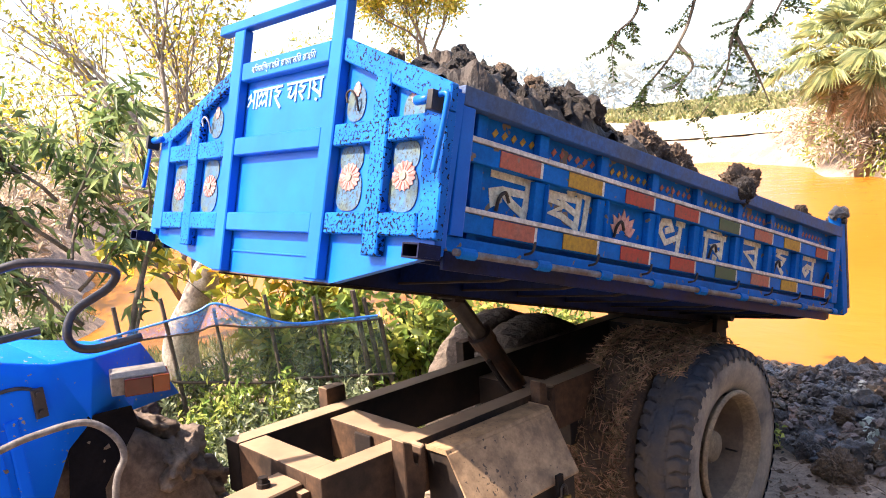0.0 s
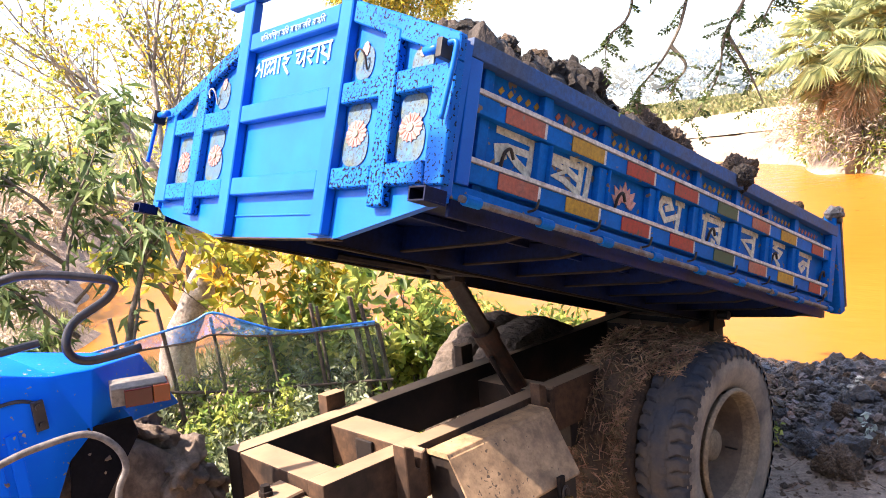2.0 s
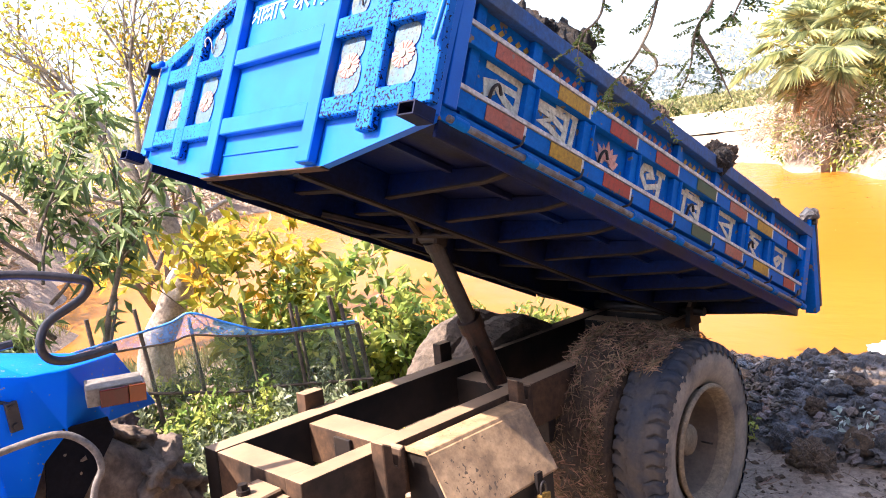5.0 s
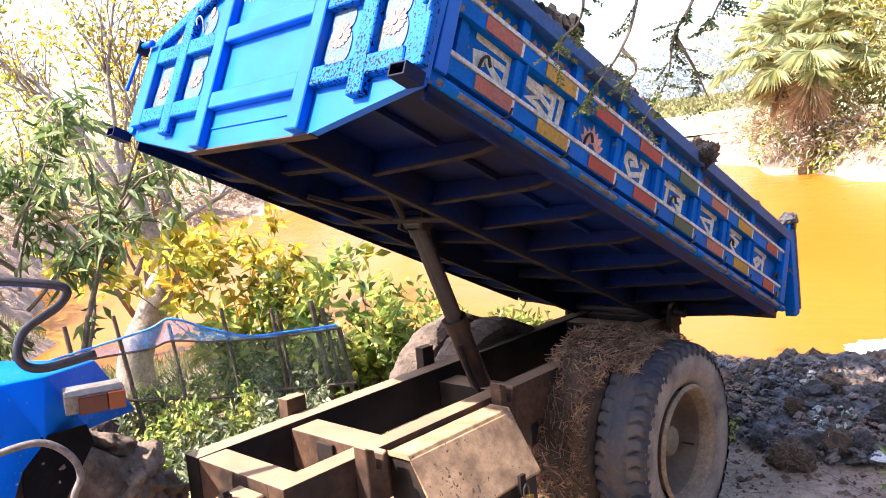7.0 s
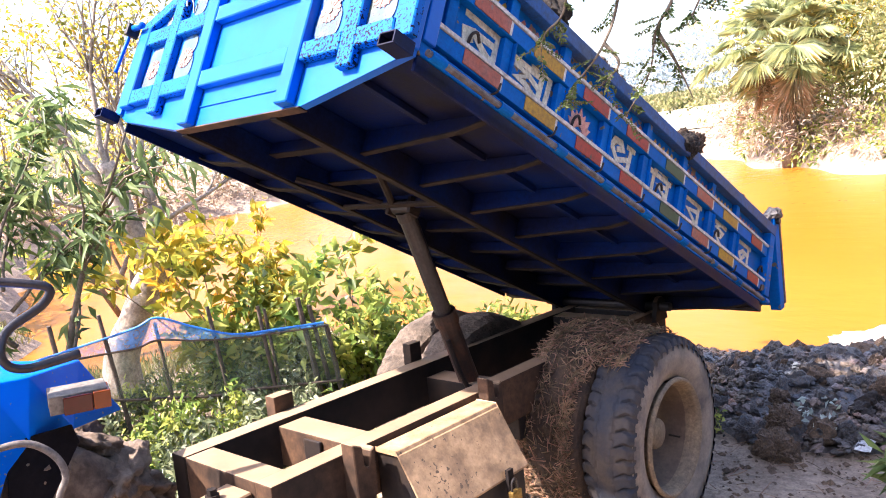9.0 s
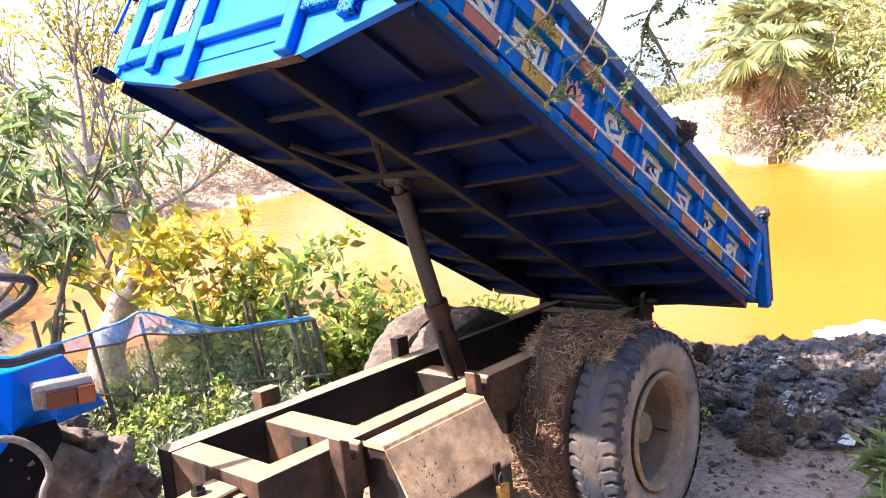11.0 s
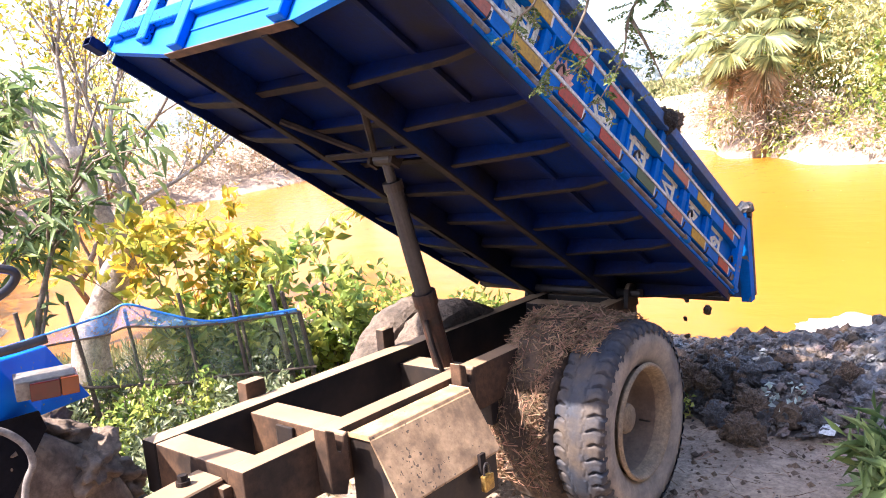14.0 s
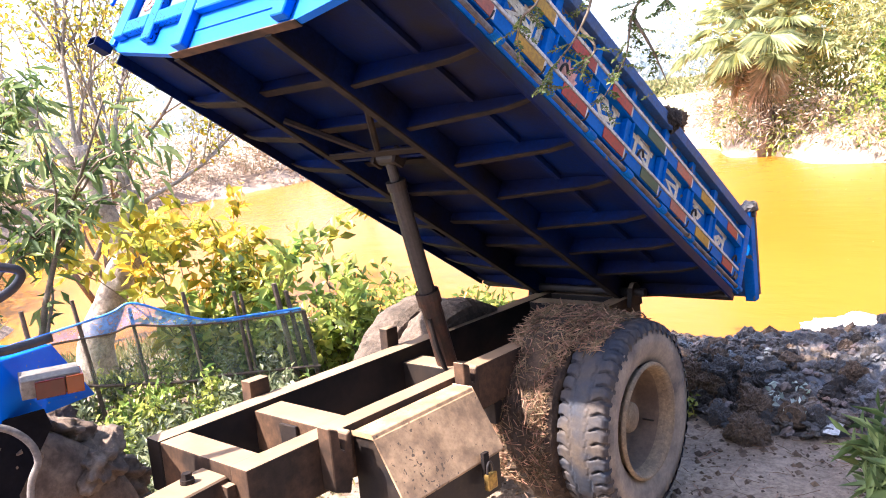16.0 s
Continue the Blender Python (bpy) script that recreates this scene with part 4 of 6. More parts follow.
MANGO = leaf_material("dark_green_leaf", (0.10, 0.165, 0.05), (0.20, 0.27, 0.11), 0.42, 0.6)
YELLOW_LEAF = leaf_material("sunlit_yellow_green_leaf", (0.58, 0.45, 0.035), (0.30, 0.35, 0.06), 0.5, 0.65, 0.35)
BUSH_LEAF = leaf_material("mid_green_leaf", (0.17, 0.28, 0.06), (0.38, 0.40, 0.09), 0.5, 0.6, 0.35)
WEED = leaf_material("grey_green_weed_leaf", (0.11, 0.145, 0.065), (0.27, 0.30, 0.18), 0.4, 0.7, 0.35)
FAR_LEAF = leaf_material("pale_distant_leaf", (0.30, 0.34, 0.13), (0.46, 0.43, 0.20), 0.5, 0.6)
FAR_BROWN = leaf_material("dry_brown_scrub", (0.52, 0.44, 0.32), (0.36, 0.30, 0.22), 0.3)
PALM = leaf_material("palm_blade", (0.50, 0.52, 0.26), (0.29, 0.34, 0.16), 0.35, 0.5, 0.35)
PALM_DRY = leaf_material("dry_palm_blade", (0.48, 0.38, 0.24), (0.34, 0.27, 0.17), 0.25, 0.4, 0.6)
PALE_WEED = leaf_material("pale_dusty_leaf", (0.55, 0.60, 0.55), (0.40, 0.46, 0.36), 0.4)
GRASS = leaf_material("dry_grass_blade", (0.30, 0.26, 0.12), (0.16, 0.19, 0.06), 0.4)
BARK = material("pale_grey_bark", (0.58, 0.50, 0.42), 0.9, 0, (0.32, 0.25, 0.20), 6, 0.5, 40, 0.7, 0.012)
TWIG = material("brown_twig_bark", (0.17, 0.125, 0.085), 0.9, 0, (0.25, 0.20, 0.15), 10, 0.5, 60, 0.4, 0.004)
WOOD = material("weathered_stake_wood", (0.17, 0.12, 0.085), 0.9, 0, (0.09, 0.065, 0.05), 14, 0.5, 50, 0.5, 0.005)


def unit(a):
    return a / np.maximum(np.linalg.norm(a, axis=-1, keepdims=True), 1e-9)


def leaf_mesh(name, P, D, L, W, mat, parent=None, seed=0, fold=0.25, flat=0.5):
    """Folded pointed leaves: base P, direction D, length L, width W (arrays)."""
    r = np.random.default_rng(seed)
    n = len(P)
    L, W = np.broadcast_to(L, n)[:, None], np.broadcast_to(W, n)[:, None]
    up = np.array([0, 0, flat]) + r.normal(0, 0.5, (n, 3))
    S = unit(np.cross(D, up))
    N = unit(np.cross(S, D))
    a = P
    mid = P + D * L * 0.45 + N * L * 0.05
    left, right = mid + S * W * 0.5 + N * W * fold, mid - S * W * 0.5 + N * W * fold
    tip = P + D * L - np.array([0, 0, 0.12]) * L
    V = np.stack([a, left, tip, right], 1).reshape(-1, 3)
    i = np.arange(n)[:, None] * 4
    Fc = np.concatenate([i + [0, 2, 1], i + [0, 3, 2]], 1).reshape(-1, 3)
    me = bpy.data.meshes.new(name)
    me.vertices.add(len(V))
    me.vertices.foreach_set("co", V.ravel().astype(np.float32))
    me.loops.add(len(Fc) * 3)
    me.loops.foreach_set("vertex_index", Fc.ravel().astype(np.int32))
    me.polygons.add(len(Fc))
    me.polygons.foreach_set("loop_start", np.arange(0, len(Fc) * 3, 3, dtype=np.int32))
    me.update(calc_edges=True)
    me.materials.append(mat)
    ob = new(name, me)
    if parent:
        ob.parent = parent
    return ob


def grow(start, direction, length, r0, seed, levels=2, kids=5, spread_=0.7, droop=0.0, bm=None, wob=0.16, out=None, kid_len=0.55, up=0.15):
    """A limb with its side limbs; collects points and directions along the outer twigs in out."""
    rnd = random.Random(seed)
    bm = bm or bmesh.new()
    out = out if out is not None else []
    d = Vector(direction).normalized()
    p = Vector(start)
    steps = 7
    pts, ds = [p.copy()], [d.copy()]
    for k in range(steps):
        d = (d + Vector((rnd.gauss(0, wob), rnd.gauss(0, wob), rnd.gauss(0, wob * 0.7) + up * 0.3 - droop * k / steps))).normalized()
        p = p + d * length / steps
        pts.append(p.copy())
        ds.append(d.copy())
    tube(pts, [max(r0 * (1 - 0.8 * k / steps), 0.0025) for k in range(steps + 1)], 8 if levels > 1 else 5, bm)
    if levels == 0 or levels == 1:
        for k in range(2, steps + 1):
            out.append((pts[k], ds[k]))
    if levels > 0:
        for c in range(kids):
            t = rnd.uniform(0.3, 1.0)
            k = min(int(t * steps), steps - 1)
            side = Vector((rnd.gauss(0, 1), rnd.gauss(0, 1), rnd.gauss(0, 0.6)))
            nd = (ds[k] + side.normalized() * spread_ + Vector((0, 0, up))).normalized()
            grow(pts[k], nd, length * kid_len * rnd.uniform(0.7, 1.2), r0 * (1 - 0.75 * t) * 0.6 + 0.002, seed * 31 + c + 1, levels - 1, kids, spread_, droop, bm, wob, out, kid_len, up)
    return bm, out


def leaf_on(points, per, L, W, seed, jitter=0.05, outward=0.5, droop=0.3):
    r = np.random.default_rng(seed)
    P = np.repeat(np.array([p for p, _ in points]), per, 0)
    D = np.repeat(np.array([d for _, d in points]), per, 0)
    n = len(P)
    P = P + r.normal(0, jitter, (n, 3))
    D = unit(D * outward + r.normal(0, 0.6, (n, 3)) + np.array([0, 0, -droop]))
    return P, D, L * r.uniform(0.6, 1.25, n), W * r.uniform(0.6, 1.2, n)


def tree(name, label, category, base, limbs, leaf, per, L, W, seed, bark=TWIG, levels=2, kids=5, group="", trunk=None, spread_=0.7, droop=0.0, jitter=0.05, hang=0.3, kid_len=0.55, up=0.15):
    """limbs: (start, direction, length, radius), relative to the base. trunk: ready points and radii."""
    t = root(name, Matrix.Translation(base), label, category, group)
    bm, out = bmesh.new(), []
    if trunk:
        tube(curve(trunk[0], 4), list(np.interp(np.linspace(0, 1, (len(trunk[0]) - 1) * 4 + 1), np.linspace(0, 1, len(trunk[1])), trunk[1])), 12, bm)
        for v in bm.verts:
            v.co += Vector((noise.noise(v.co * 9), noise.noise(v.co * 9 + Vector((5, 5, 5))), 0)) * 0.018
    for k, (s, d, ln, r) in enumerate(limbs):
        grow(s, d, ln, r, seed + k * 7, levels, kids, spread_, droop, bm, 0.16, out, kid_len, up)
    part("trunk", bm, bark, t, smooth=True)
    P, D, LL, WW = leaf_on(out, per, L, W, seed, jitter, 0.5, hang)
    leaf_mesh("crown", P, D, LL, WW, leaf, t, seed)
    return t


# leaning pale tree with a pollarded head
tree("pollard_tree", "leaning pale-barked tree with a knobbly cut head and thin yellowish shoots", "tree", (-0.11, 4.6, ground_at(-0.11, 4.6) - 0.1),
     [((0.26, -0.11, 1.85), (-0.2, 0.3, 1.0), 2.3, 0.035), ((0.26, -0.11, 1.9), (-0.55, 0.5, 0.9), 2.4, 0.03), ((0.5, -0.25, 1.65), (0.35, -0.2, 0.9), 2.0, 0.03),
      ((0.5, -0.25, 1.6), (0.8, -0.5, 0.55), 1.8, 0.025), ((0.24, -0.1, 2.1), (-0.1, 0.0, 1.0), 2.2, 0.03), ((0.2, -0.1, 1.8), (-0.9, 0.4, 0.45), 1.8, 0.025),
      ((0.5, -0.25, 1.7), (0.2, 0.4, 1.0), 2.3, 0.025), ((0.24, -0.1, 2.1), (0.3, 0.2, 1.0), 2.2, 0.022)],
     YELLOW_LEAF, 2, 0.075, 0.034, 11, BARK, 2, 5, trunk=([(-0.02, 0, 0), (0.0, 0, 0.45), (0.17, -0.07, 0.78), (0.32, -0.15, 1.06), (0.44, -0.2, 1.22), (0.30, -0.14, 1.55), (0.26, -0.11, 1.95), (0.22, -0.1, 2.25)],
                                                          [0.19, 0.16, 0.14, 0.145, 0.16, 0.115, 0.10, 0.075]), spread_=0.6, jitter=0.06)
part("stub", tube(curve([(0.30, 4.43, 1.15), (0.36, 4.38, 1.45), (0.42, 4.35, 1.72)]), 0.075, 10), BARK, bpy.data.objects["pollard_tree"], smooth=True).matrix_basis = Matrix.Translation((0.11, -4.6, -(ground_at(-0.11, 4.6) - 0.1)))

# dark-leaved sapling with long drooping leaves
tree("sapling", "young tree with long drooping dark green leaves", "tree", (-1.32, 3.37, ground_at(-1.32, 3.37)),
     [((0, 0, 0.0), (0.02, 0, 1), 2.6, 0.035), ((0.0, 0, 0.9), (-0.5, 0.2, 0.6), 1.0, 0.018), ((0.02, 0, 1.15), (0.55, -0.25, 0.6), 0.9, 0.016), ((0, 0, 1.45), (-0.6, 0.0, 0.75), 1.1, 0.018),
      ((0.03, 0, 1.6), (0.5, -0.1, 0.9), 0.9, 0.015), ((0, 0, 1.8), (-0.3, 0.35, 0.8), 1.0, 0.015), ((0, 0, 0.6), (-0.7, 0.3, 0.35), 0.9, 0.014), ((0, 0, 1.3), (0.2, 0.5, 0.7), 0.9, 0.014)],
     MANGO, 4, 0.17, 0.042, 23, TWIG, 1, 7, spread_=0.75, droop=0.15, jitter=0.04, hang=0.75, kid_len=0.42)
tree("sapling", "young tree with long drooping dark green leaves", "tree", (-2.05, 4.1, ground_at(-2.05, 4.1)),
     [((0, 0, 0.0), (0.0, 0, 1), 2.3, 0.03), ((0, 0, 0.8), (0.5, 0.2, 0.7), 1.1, 0.018), ((0, 0, 1.0), (0.4, -0.35, 0.6), 0.9, 0.016), ((0, 0, 1.4), (0.6, 0.1, 0.75), 1.0, 0.018), ((0, 0, 0.5), (0.6, -0.1, 0.25), 0.8, 0.016),
      ((0, 0, 1.6), (-0.4, 0.1, 0.8), 1.0, 0.018)],
     MANGO, 4, 0.16, 0.040, 29, TWIG, 1, 7, spread_=0.75, droop=0.15, jitter=0.04, hang=0.75, kid_len=0.45)


def bush(name, label, centre, size, stems, leaf, per, L, W, seed, lean=0.35, category="bush", kids=4, hang=0.15, group="", lift=0.0):
    x, y = centre
    rnd = random.Random(seed)
    limbs = []
    for _ in range(stems):
        a, r = rnd.uniform(0, math.tau), rnd.random() ** 0.5
        s = (size[0] * 0.5 * r * math.cos(a), size[1] * 0.5 * r * math.sin(a), 0)
        limbs.append((s, (lean * math.cos(a) * r + rnd.gauss(0, 0.1), lean * math.sin(a) * r + rnd.gauss(0, 0.1), 1), size[2] * rnd.uniform(0.65, 1.0), 0.009))
    return tree(name, label, category, (x, y, ground_at(x, y) - 0.03 + lift), limbs, leaf, per, L, W, seed, TWIG, 1, kids, group, None, 0.65, 0.0, 0.035, hang, 0.35)


bush("shrub", "tall leafy shrub with sunlit yellow-green leaves by the water", (0.36, 3.35), (0.50, 0.45, 1.95), 9, YELLOW_LEAF, 4, 0.16, 0.075, 41)
bush("shrub", "leafy shrub with fresh green leaves by the water", (0.42, 3.15), (0.50, 0.4, 1.20), 8, BUSH_LEAF, 4, 0.15, 0.07, 42)
bush("shrub", "low leafy shrub with mixed green leaves behind the net", (0.25, 2.9), (0.6, 0.3, 0.75), 8, BUSH_LEAF, 4, 0.12, 0.06, 43)
bush("shrub", "fresh green broad-leaved plant on the bank", (0.72, 2.25), (0.5, 0.4, 1.05), 7, BUSH_LEAF, 4, 0.12, 0.065, 44)
bush("shrub", "fresh green broad-leaved plant on the bank", (1.12, 1.9), (0.6, 0.5, 0.92), 8, BUSH_LEAF, 3, 0.11, 0.05, 45)
bush("shrub", "low green weeds on the bank", (1.55, 1.5), (0.6, 0.5, 0.66), 14, BUSH_LEAF, 5, 0.10, 0.035, 46)
bush("shrub", "low green weeds on the bank", (1.0, 2.5), (0.7, 0.5, 0.55), 14, BUSH_LEAF, 5, 0.10, 0.04, 47)
for k, (x, y, h) in enumerate([(-1.15, 2.15, 0.55), (-0.85, 1.95, 0.60), (-0.55, 1.75, 0.55), (-0.25, 1.55, 0.50), (-1.35, 1.75, 0.45), (-1.0, 1.55, 0.40), (-0.65, 1.35, 0.38),
                               (0.05, 1.35, 0.42), (-1.45, 2.5, 0.6), (0.35, 1.65, 0.5), (-1.5, 1.35, 0.45), (-1.15, 1.1, 0.35), (-0.7, 2.25, 0.75), (-0.3, 2.05, 0.7), (0.05, 2.6, 0.7), (-0.5, 2.9, 0.8), (-1.0, 3.1, 0.7), (-1.6, 3.0, 0.5), (-1.75, 2.0, 0.4)]):
    bush("weed", "grey-green leafy weeds on the ground", (x, y), (0.45, 0.4, h * 0.72), 9, WEED if k % 3 else BUSH_LEAF, 4, 0.07, 0.030, 60 + k, 0.5, "weed", 3, 0.1, "weeds along the trailer")
bush("weed", "small green weed at the foot of the heap", (1.25, -0.30), (0.16, 0.14, 0.22), 6, BUSH_LEAF, 4, 0.05, 0.03, 90, 0.5, "weed", 2)
bush("weed", "long-leaved green plant by the track", (0.34, -1.80), (0.08, 0.08, 0.58), 4, MANGO, 3, 0.19, 0.030, 91, 0.35, "weed", 3)
bush("weed", "long-leaved green plant by the track", (0.22, -1.84), (0.1, 0.1, 0.45), 4, MANGO, 3, 0.18, 0.030, 92, 0.35, "weed", 3)

# ---- net fence ----
fence = root("garden_fence", Matrix.Identity(4), "bamboo stake fence hung with fine green and blue net", "fence")
TOP = curve([(-1.70, 3.06, 0.95), (-1.19, 2.88, 0.99), (-0.80, 2.72, 1.03), (-0.65, 2.65, 1.07), (-0.45, 2.55, 0.95), (-0.22, 2.42, 0.83), (0.03, 2.26, 0.80), (0.31, 2.06, 0.78)], 6)
LOW = curve([(-1.75, 3.06, 0.60), (-1.26, 2.91, 0.62), (-0.9, 2.76, 0.52), (-0.75, 2.70, 0.48), (-0.44, 2.54, 0.40), (-0.25, 2.44, 0.38), (-0.05, 2.32, 0.35), (0.36, 2.02, 0.29)], 6)


def net_material(name, colour, cover, scale):
    m = bpy.data.materials.new(name)
    m.use_nodes = True
    n, l = m.node_tree.nodes, m.node_tree.links
    b = n["Principled BSDF"]
    b.inputs["Base Color"].default_value, b.inputs["Roughness"].default_value = (*colour, 1), 0.7
    t = n.new("ShaderNodeBsdfTransparent")
    co = n.new("ShaderNodeTexCoord").outputs["Object"]
    x = n.new("ShaderNodeTexNoise")
    x.inputs["Scale"].default_value, x.inputs["Detail"].default_value = scale, 5
    l.new(co, x.inputs["Vector"])
    r = n.new("ShaderNodeMapRange")
    r.inputs["From Min"].default_value, r.inputs["From Max"].default_value = 0.3, 0.7
    r.inputs["To Min"].default_value, r.inputs["To Max"].default_value = cover - 0.2, cover + 0.2
    l.new(x.outputs["Fac"], r.inputs["Value"])
    s = n.new("ShaderNodeMixShader")
    l.new(r.outputs[0], s.inputs[0])
    l.new(t.outputs[0], s.inputs[1])
    l.new(b.outputs[0], s.inputs[2])
    l.new(s.outputs[0], n["Material Output"].inputs["Surface"])
    return m


NET = net_material("fine_green_net", (0.14, 0.17, 0.11), 0.36, 5)
BLUE_NET = net_material("blue_net_band", (0.10, 0.36, 0.85), 0.50, 40)


def net_sheet(name, a, b, mat, sag, rows, seed, label=""):
    rnd = random.Random(seed)
    V, Fc = [], []
    for i, (p, q) in enumerate(zip(a, b)):
        for k in range(rows + 1):
            t = k / rows
            c = p.lerp(q, t)
            c = c + Vector((0.5, 0.86, 0)) * (sag * math.sin(math.pi * t) * math.sin(i * 0.9) + 0.006 * noise.noise(Vector((i * 0.7, k * 0.9, seed))))
            V.append(tuple(c))
    w = rows + 1
    for i in range(len(a) - 1):
        for k in range(rows):
            Fc.append((i * w + k, (i + 1) * w + k, (i + 1) * w + k + 1, i * w + k + 1))
    ob = mesh_ob(name, V, Fc, mat, fence, True)
    if label:
        tagged(ob, label)
    return ob


BAND = [p.lerp(q, 0.05 + 0.22 * max(0, math.sin(math.pi * min(1, k / 30)))) for k, (p, q) in enumerate(zip(TOP, LOW))]
net_sheet("net", BAND, LOW, NET, 0.03, 8, 1)
net_sheet("blue_band", TOP, BAND, BLUE_NET, 0.02, 3, 2, "sagging blue net band")
side_top = curve([(0.31, 2.06, 0.78), (0.42, 2.25, 0.74), (0.60, 2.6, 0.7)], 6)
side_low = curve([(0.36, 2.02, 0.29), (0.50, 2.25, 0.27), (0.7, 2.6, 0.25)], 6)
net_sheet("net", side_top, side_low, NET, 0.02, 6, 3)
part("top_cord", tube([p + Vector((0, -0.004, 0.004)) for p in TOP], 0.009, 6), material("blue_cord", (0.03, 0.22, 0.75), 0.5, 0, None, 10, 0.5, 60, 0.0), fence, "blue twisted cord")
part("band_rail", tube([p + Vector((0, -0.006, 0)) for p in BAND], 0.008, 6), WOOD, fence)
part("lower_rail", tube([p + Vector((0, -0.01, 0.03)) for p in LOW], 0.012, 6), WOOD, fence)
for x, y, z, lx, r in ((-1.25, 2.92, 1.18, 0.02, 0.018), (-0.97, 2.80, 1.18, 0.05, 0.016), (-0.66, 2.67, 1.04, 0.02, 0.014), (-0.34, 2.50, 1.07, 0.05, 0.016), (-0.05, 2.32, 1.0, 0.03, 0.015),
                       (0.19, 2.16, 1.0, 0.08, 0.022), (0.25, 2.12, 0.93, 0.10, 0.018), (0.33, 2.06, 0.76, 0.05, 0.02), (0.12, 2.5, 0.92, 0.02, 0.014)):
    g = ground_at(x + lx, y)
    part("stake", tube([(x + lx, y, g - 0.1), (x + lx * 0.5, y, (g + z) / 2), (x, y, z)], [r * 1.1, r, r * 0.9], 8), WOOD, fence)

# ---- clay heap by the water ----
heap = root("clay_heap", Matrix.Identity(4), "heap of fresh dark blue-grey clay clods at the water's edge", "soil heap")
hx, hy = np.linspace(1.0, 5.2, 150), np.linspace(-4.2, 1.1, 190)
HX, HY = np.meshgrid(hx, hy, indexing="ij")


def heap_height(x, y):
    r1 = np.clip(1 - np.hypot((x - 2.45) / 1.25, (y + 0.85) / 1.15), 0, 1)
    r2 = np.clip(1 - np.hypot((x - 2.75) / 1.4, (y + 1.75) / 1.35), 0, 1)
    r3 = np.clip(1 - np.hypot((x - 2.4) / 1.1, (y - 0.1) / 0.7), 0, 1)
    return np.maximum(np.maximum(0.23 * r1 ** 0.6, 0.38 * r2 ** 0.7), 0.10 * r3 ** 0.6)


HH = heap_height(HX, HY)
HZ = land(HX, HY)
for i in range(HX.shape[0]):
    for j in range(HX.shape[1]):
        p = Vector((HX[i, j], HY[i, j], 0))
        k = min(1.0, HH[i, j] * 5)
        HZ[i, j] += HH[i, j] - 0.06 * (1 - k) + k * (0.07 * noise.noise(p * 3.1) + 0.06 * abs(noise.noise(p * 6.7)) + 0.045 * noise.noise(p * 13) + 0.025 * noise.noise(p * 29))
hi = np.arange(HX.size).reshape(HX.shape)
mesh_ob("mound", np.stack([HX, HY, HZ], -1).reshape(-1, 3).tolist(), np.stack([hi[:-1, :-1], hi[1:, :-1], hi[1:, 1:], hi[:-1, 1:]], -1).reshape(-1, 4).tolist(), CLAY_GREY, heap)


def heap_top(x, y):
    return ground_at(x, y) + float(heap_height(np.array([x]), np.array([y]))[0])


CLODS = [lump(1.0, k + 1, 3, 0.5, (1, 0.9, 0.75)) for k in range(6)]
CLOD_MESH = []
for k, b in enumerate(CLODS):
    me = bpy.data.meshes.new("clod")
    b.to_mesh(me)
    b.free()
    me.materials.append((CLAY_GREY, CLAY_GREY, CLAY_BROWN, CLAY_GREY, CLAY_GREY, SOIL)[k])
    CLOD_MESH.append(me)
BIG_MESH = []
for k, m in enumerate((CLAY_GREY, SOIL, CLAY_BROWN)):
    b = lump(1.0, 50 + k, 5, 0.42, (1, 0.9, 0.85))
    for v in b.verts:
        v.co *= 1 + 0.06 * abs(noise.noise(v.co * 8)) + 0.022 * noise.noise(v.co * 19)
    me = bpy.data.meshes.new("big_clod")
    b.to_mesh(me)
    b.free()
    me.materials.append(m)
    BIG_MESH.append(me)
rnd = random.Random(17)
made = 0
while made < 290:
    x, y = rnd.uniform(1.3, 4.3), rnd.uniform(-3.2, 0.8)
    h = float(heap_height(np.array([x]), np.array([y]))[0])
    if h < 0.03:
        continue
    o = new("clod", CLOD_MESH[rnd.randrange(6)])
    o.parent = heap
    s = rnd.choice((0.03, 0.035, 0.045, 0.055, 0.07, 0.085)) * rnd.uniform(0.7, 1.2)
    o.matrix_basis = pose(x, y, heap_top(x, y) + s * 0.25, rnd.uniform(0, 360), rnd.uniform(0, 360), rnd.uniform(0, 360)) @ Matrix.Scale(s, 4)
    made += 1
hr = np.random.default_rng(18)
n_c = 13000
cx, cy = hr.uniform(1.0, 4.2, n_c), hr.uniform(-3.4, 0.9, n_c)
keep = heap_height(cx, cy) > 0.012
cx, cy = cx[keep], cy[keep]
cz = land(cx, cy) + heap_height(cx, cy)
PEBBLES = []
for k in range(10):
    b = lump(1.0, 80 + k, 2 if k < 5 else 1, 0.55, (1, 0.85, 0.7))
    for v in b.verts:
        v.co *= 1 + 0.28 * noise.noise(v.co * 3.8 + Vector((k, 0, 0)))
    b.verts.ensure_lookup_table()
    PEBBLES.append((np.array([v.co[:] for v in b.verts]), np.array([[v.index for v in f.verts] for f in b.faces])))
    b.free()
Vs, Fs, total = [], [], 0
for x, y, z in zip(cx, cy, cz):
    s = 0.006 + 0.036 * hr.random() ** 3.6
    pv, pf = PEBBLES[hr.integers(5) + (0 if s > 0.020 else 5)]
    a, c = hr.uniform(0, 6.28), hr.uniform(-0.25, 0.25)
    q = pv @ np.array([[math.cos(a), -math.sin(a), c], [math.sin(a), math.cos(a), -c], [-c, c, 0.9]]) * s
    Vs.append(q + np.array([x, y, z + hr.uniform(-0.012, 0.04)]))
    Fs.append(pf + total)
    total += len(pv)
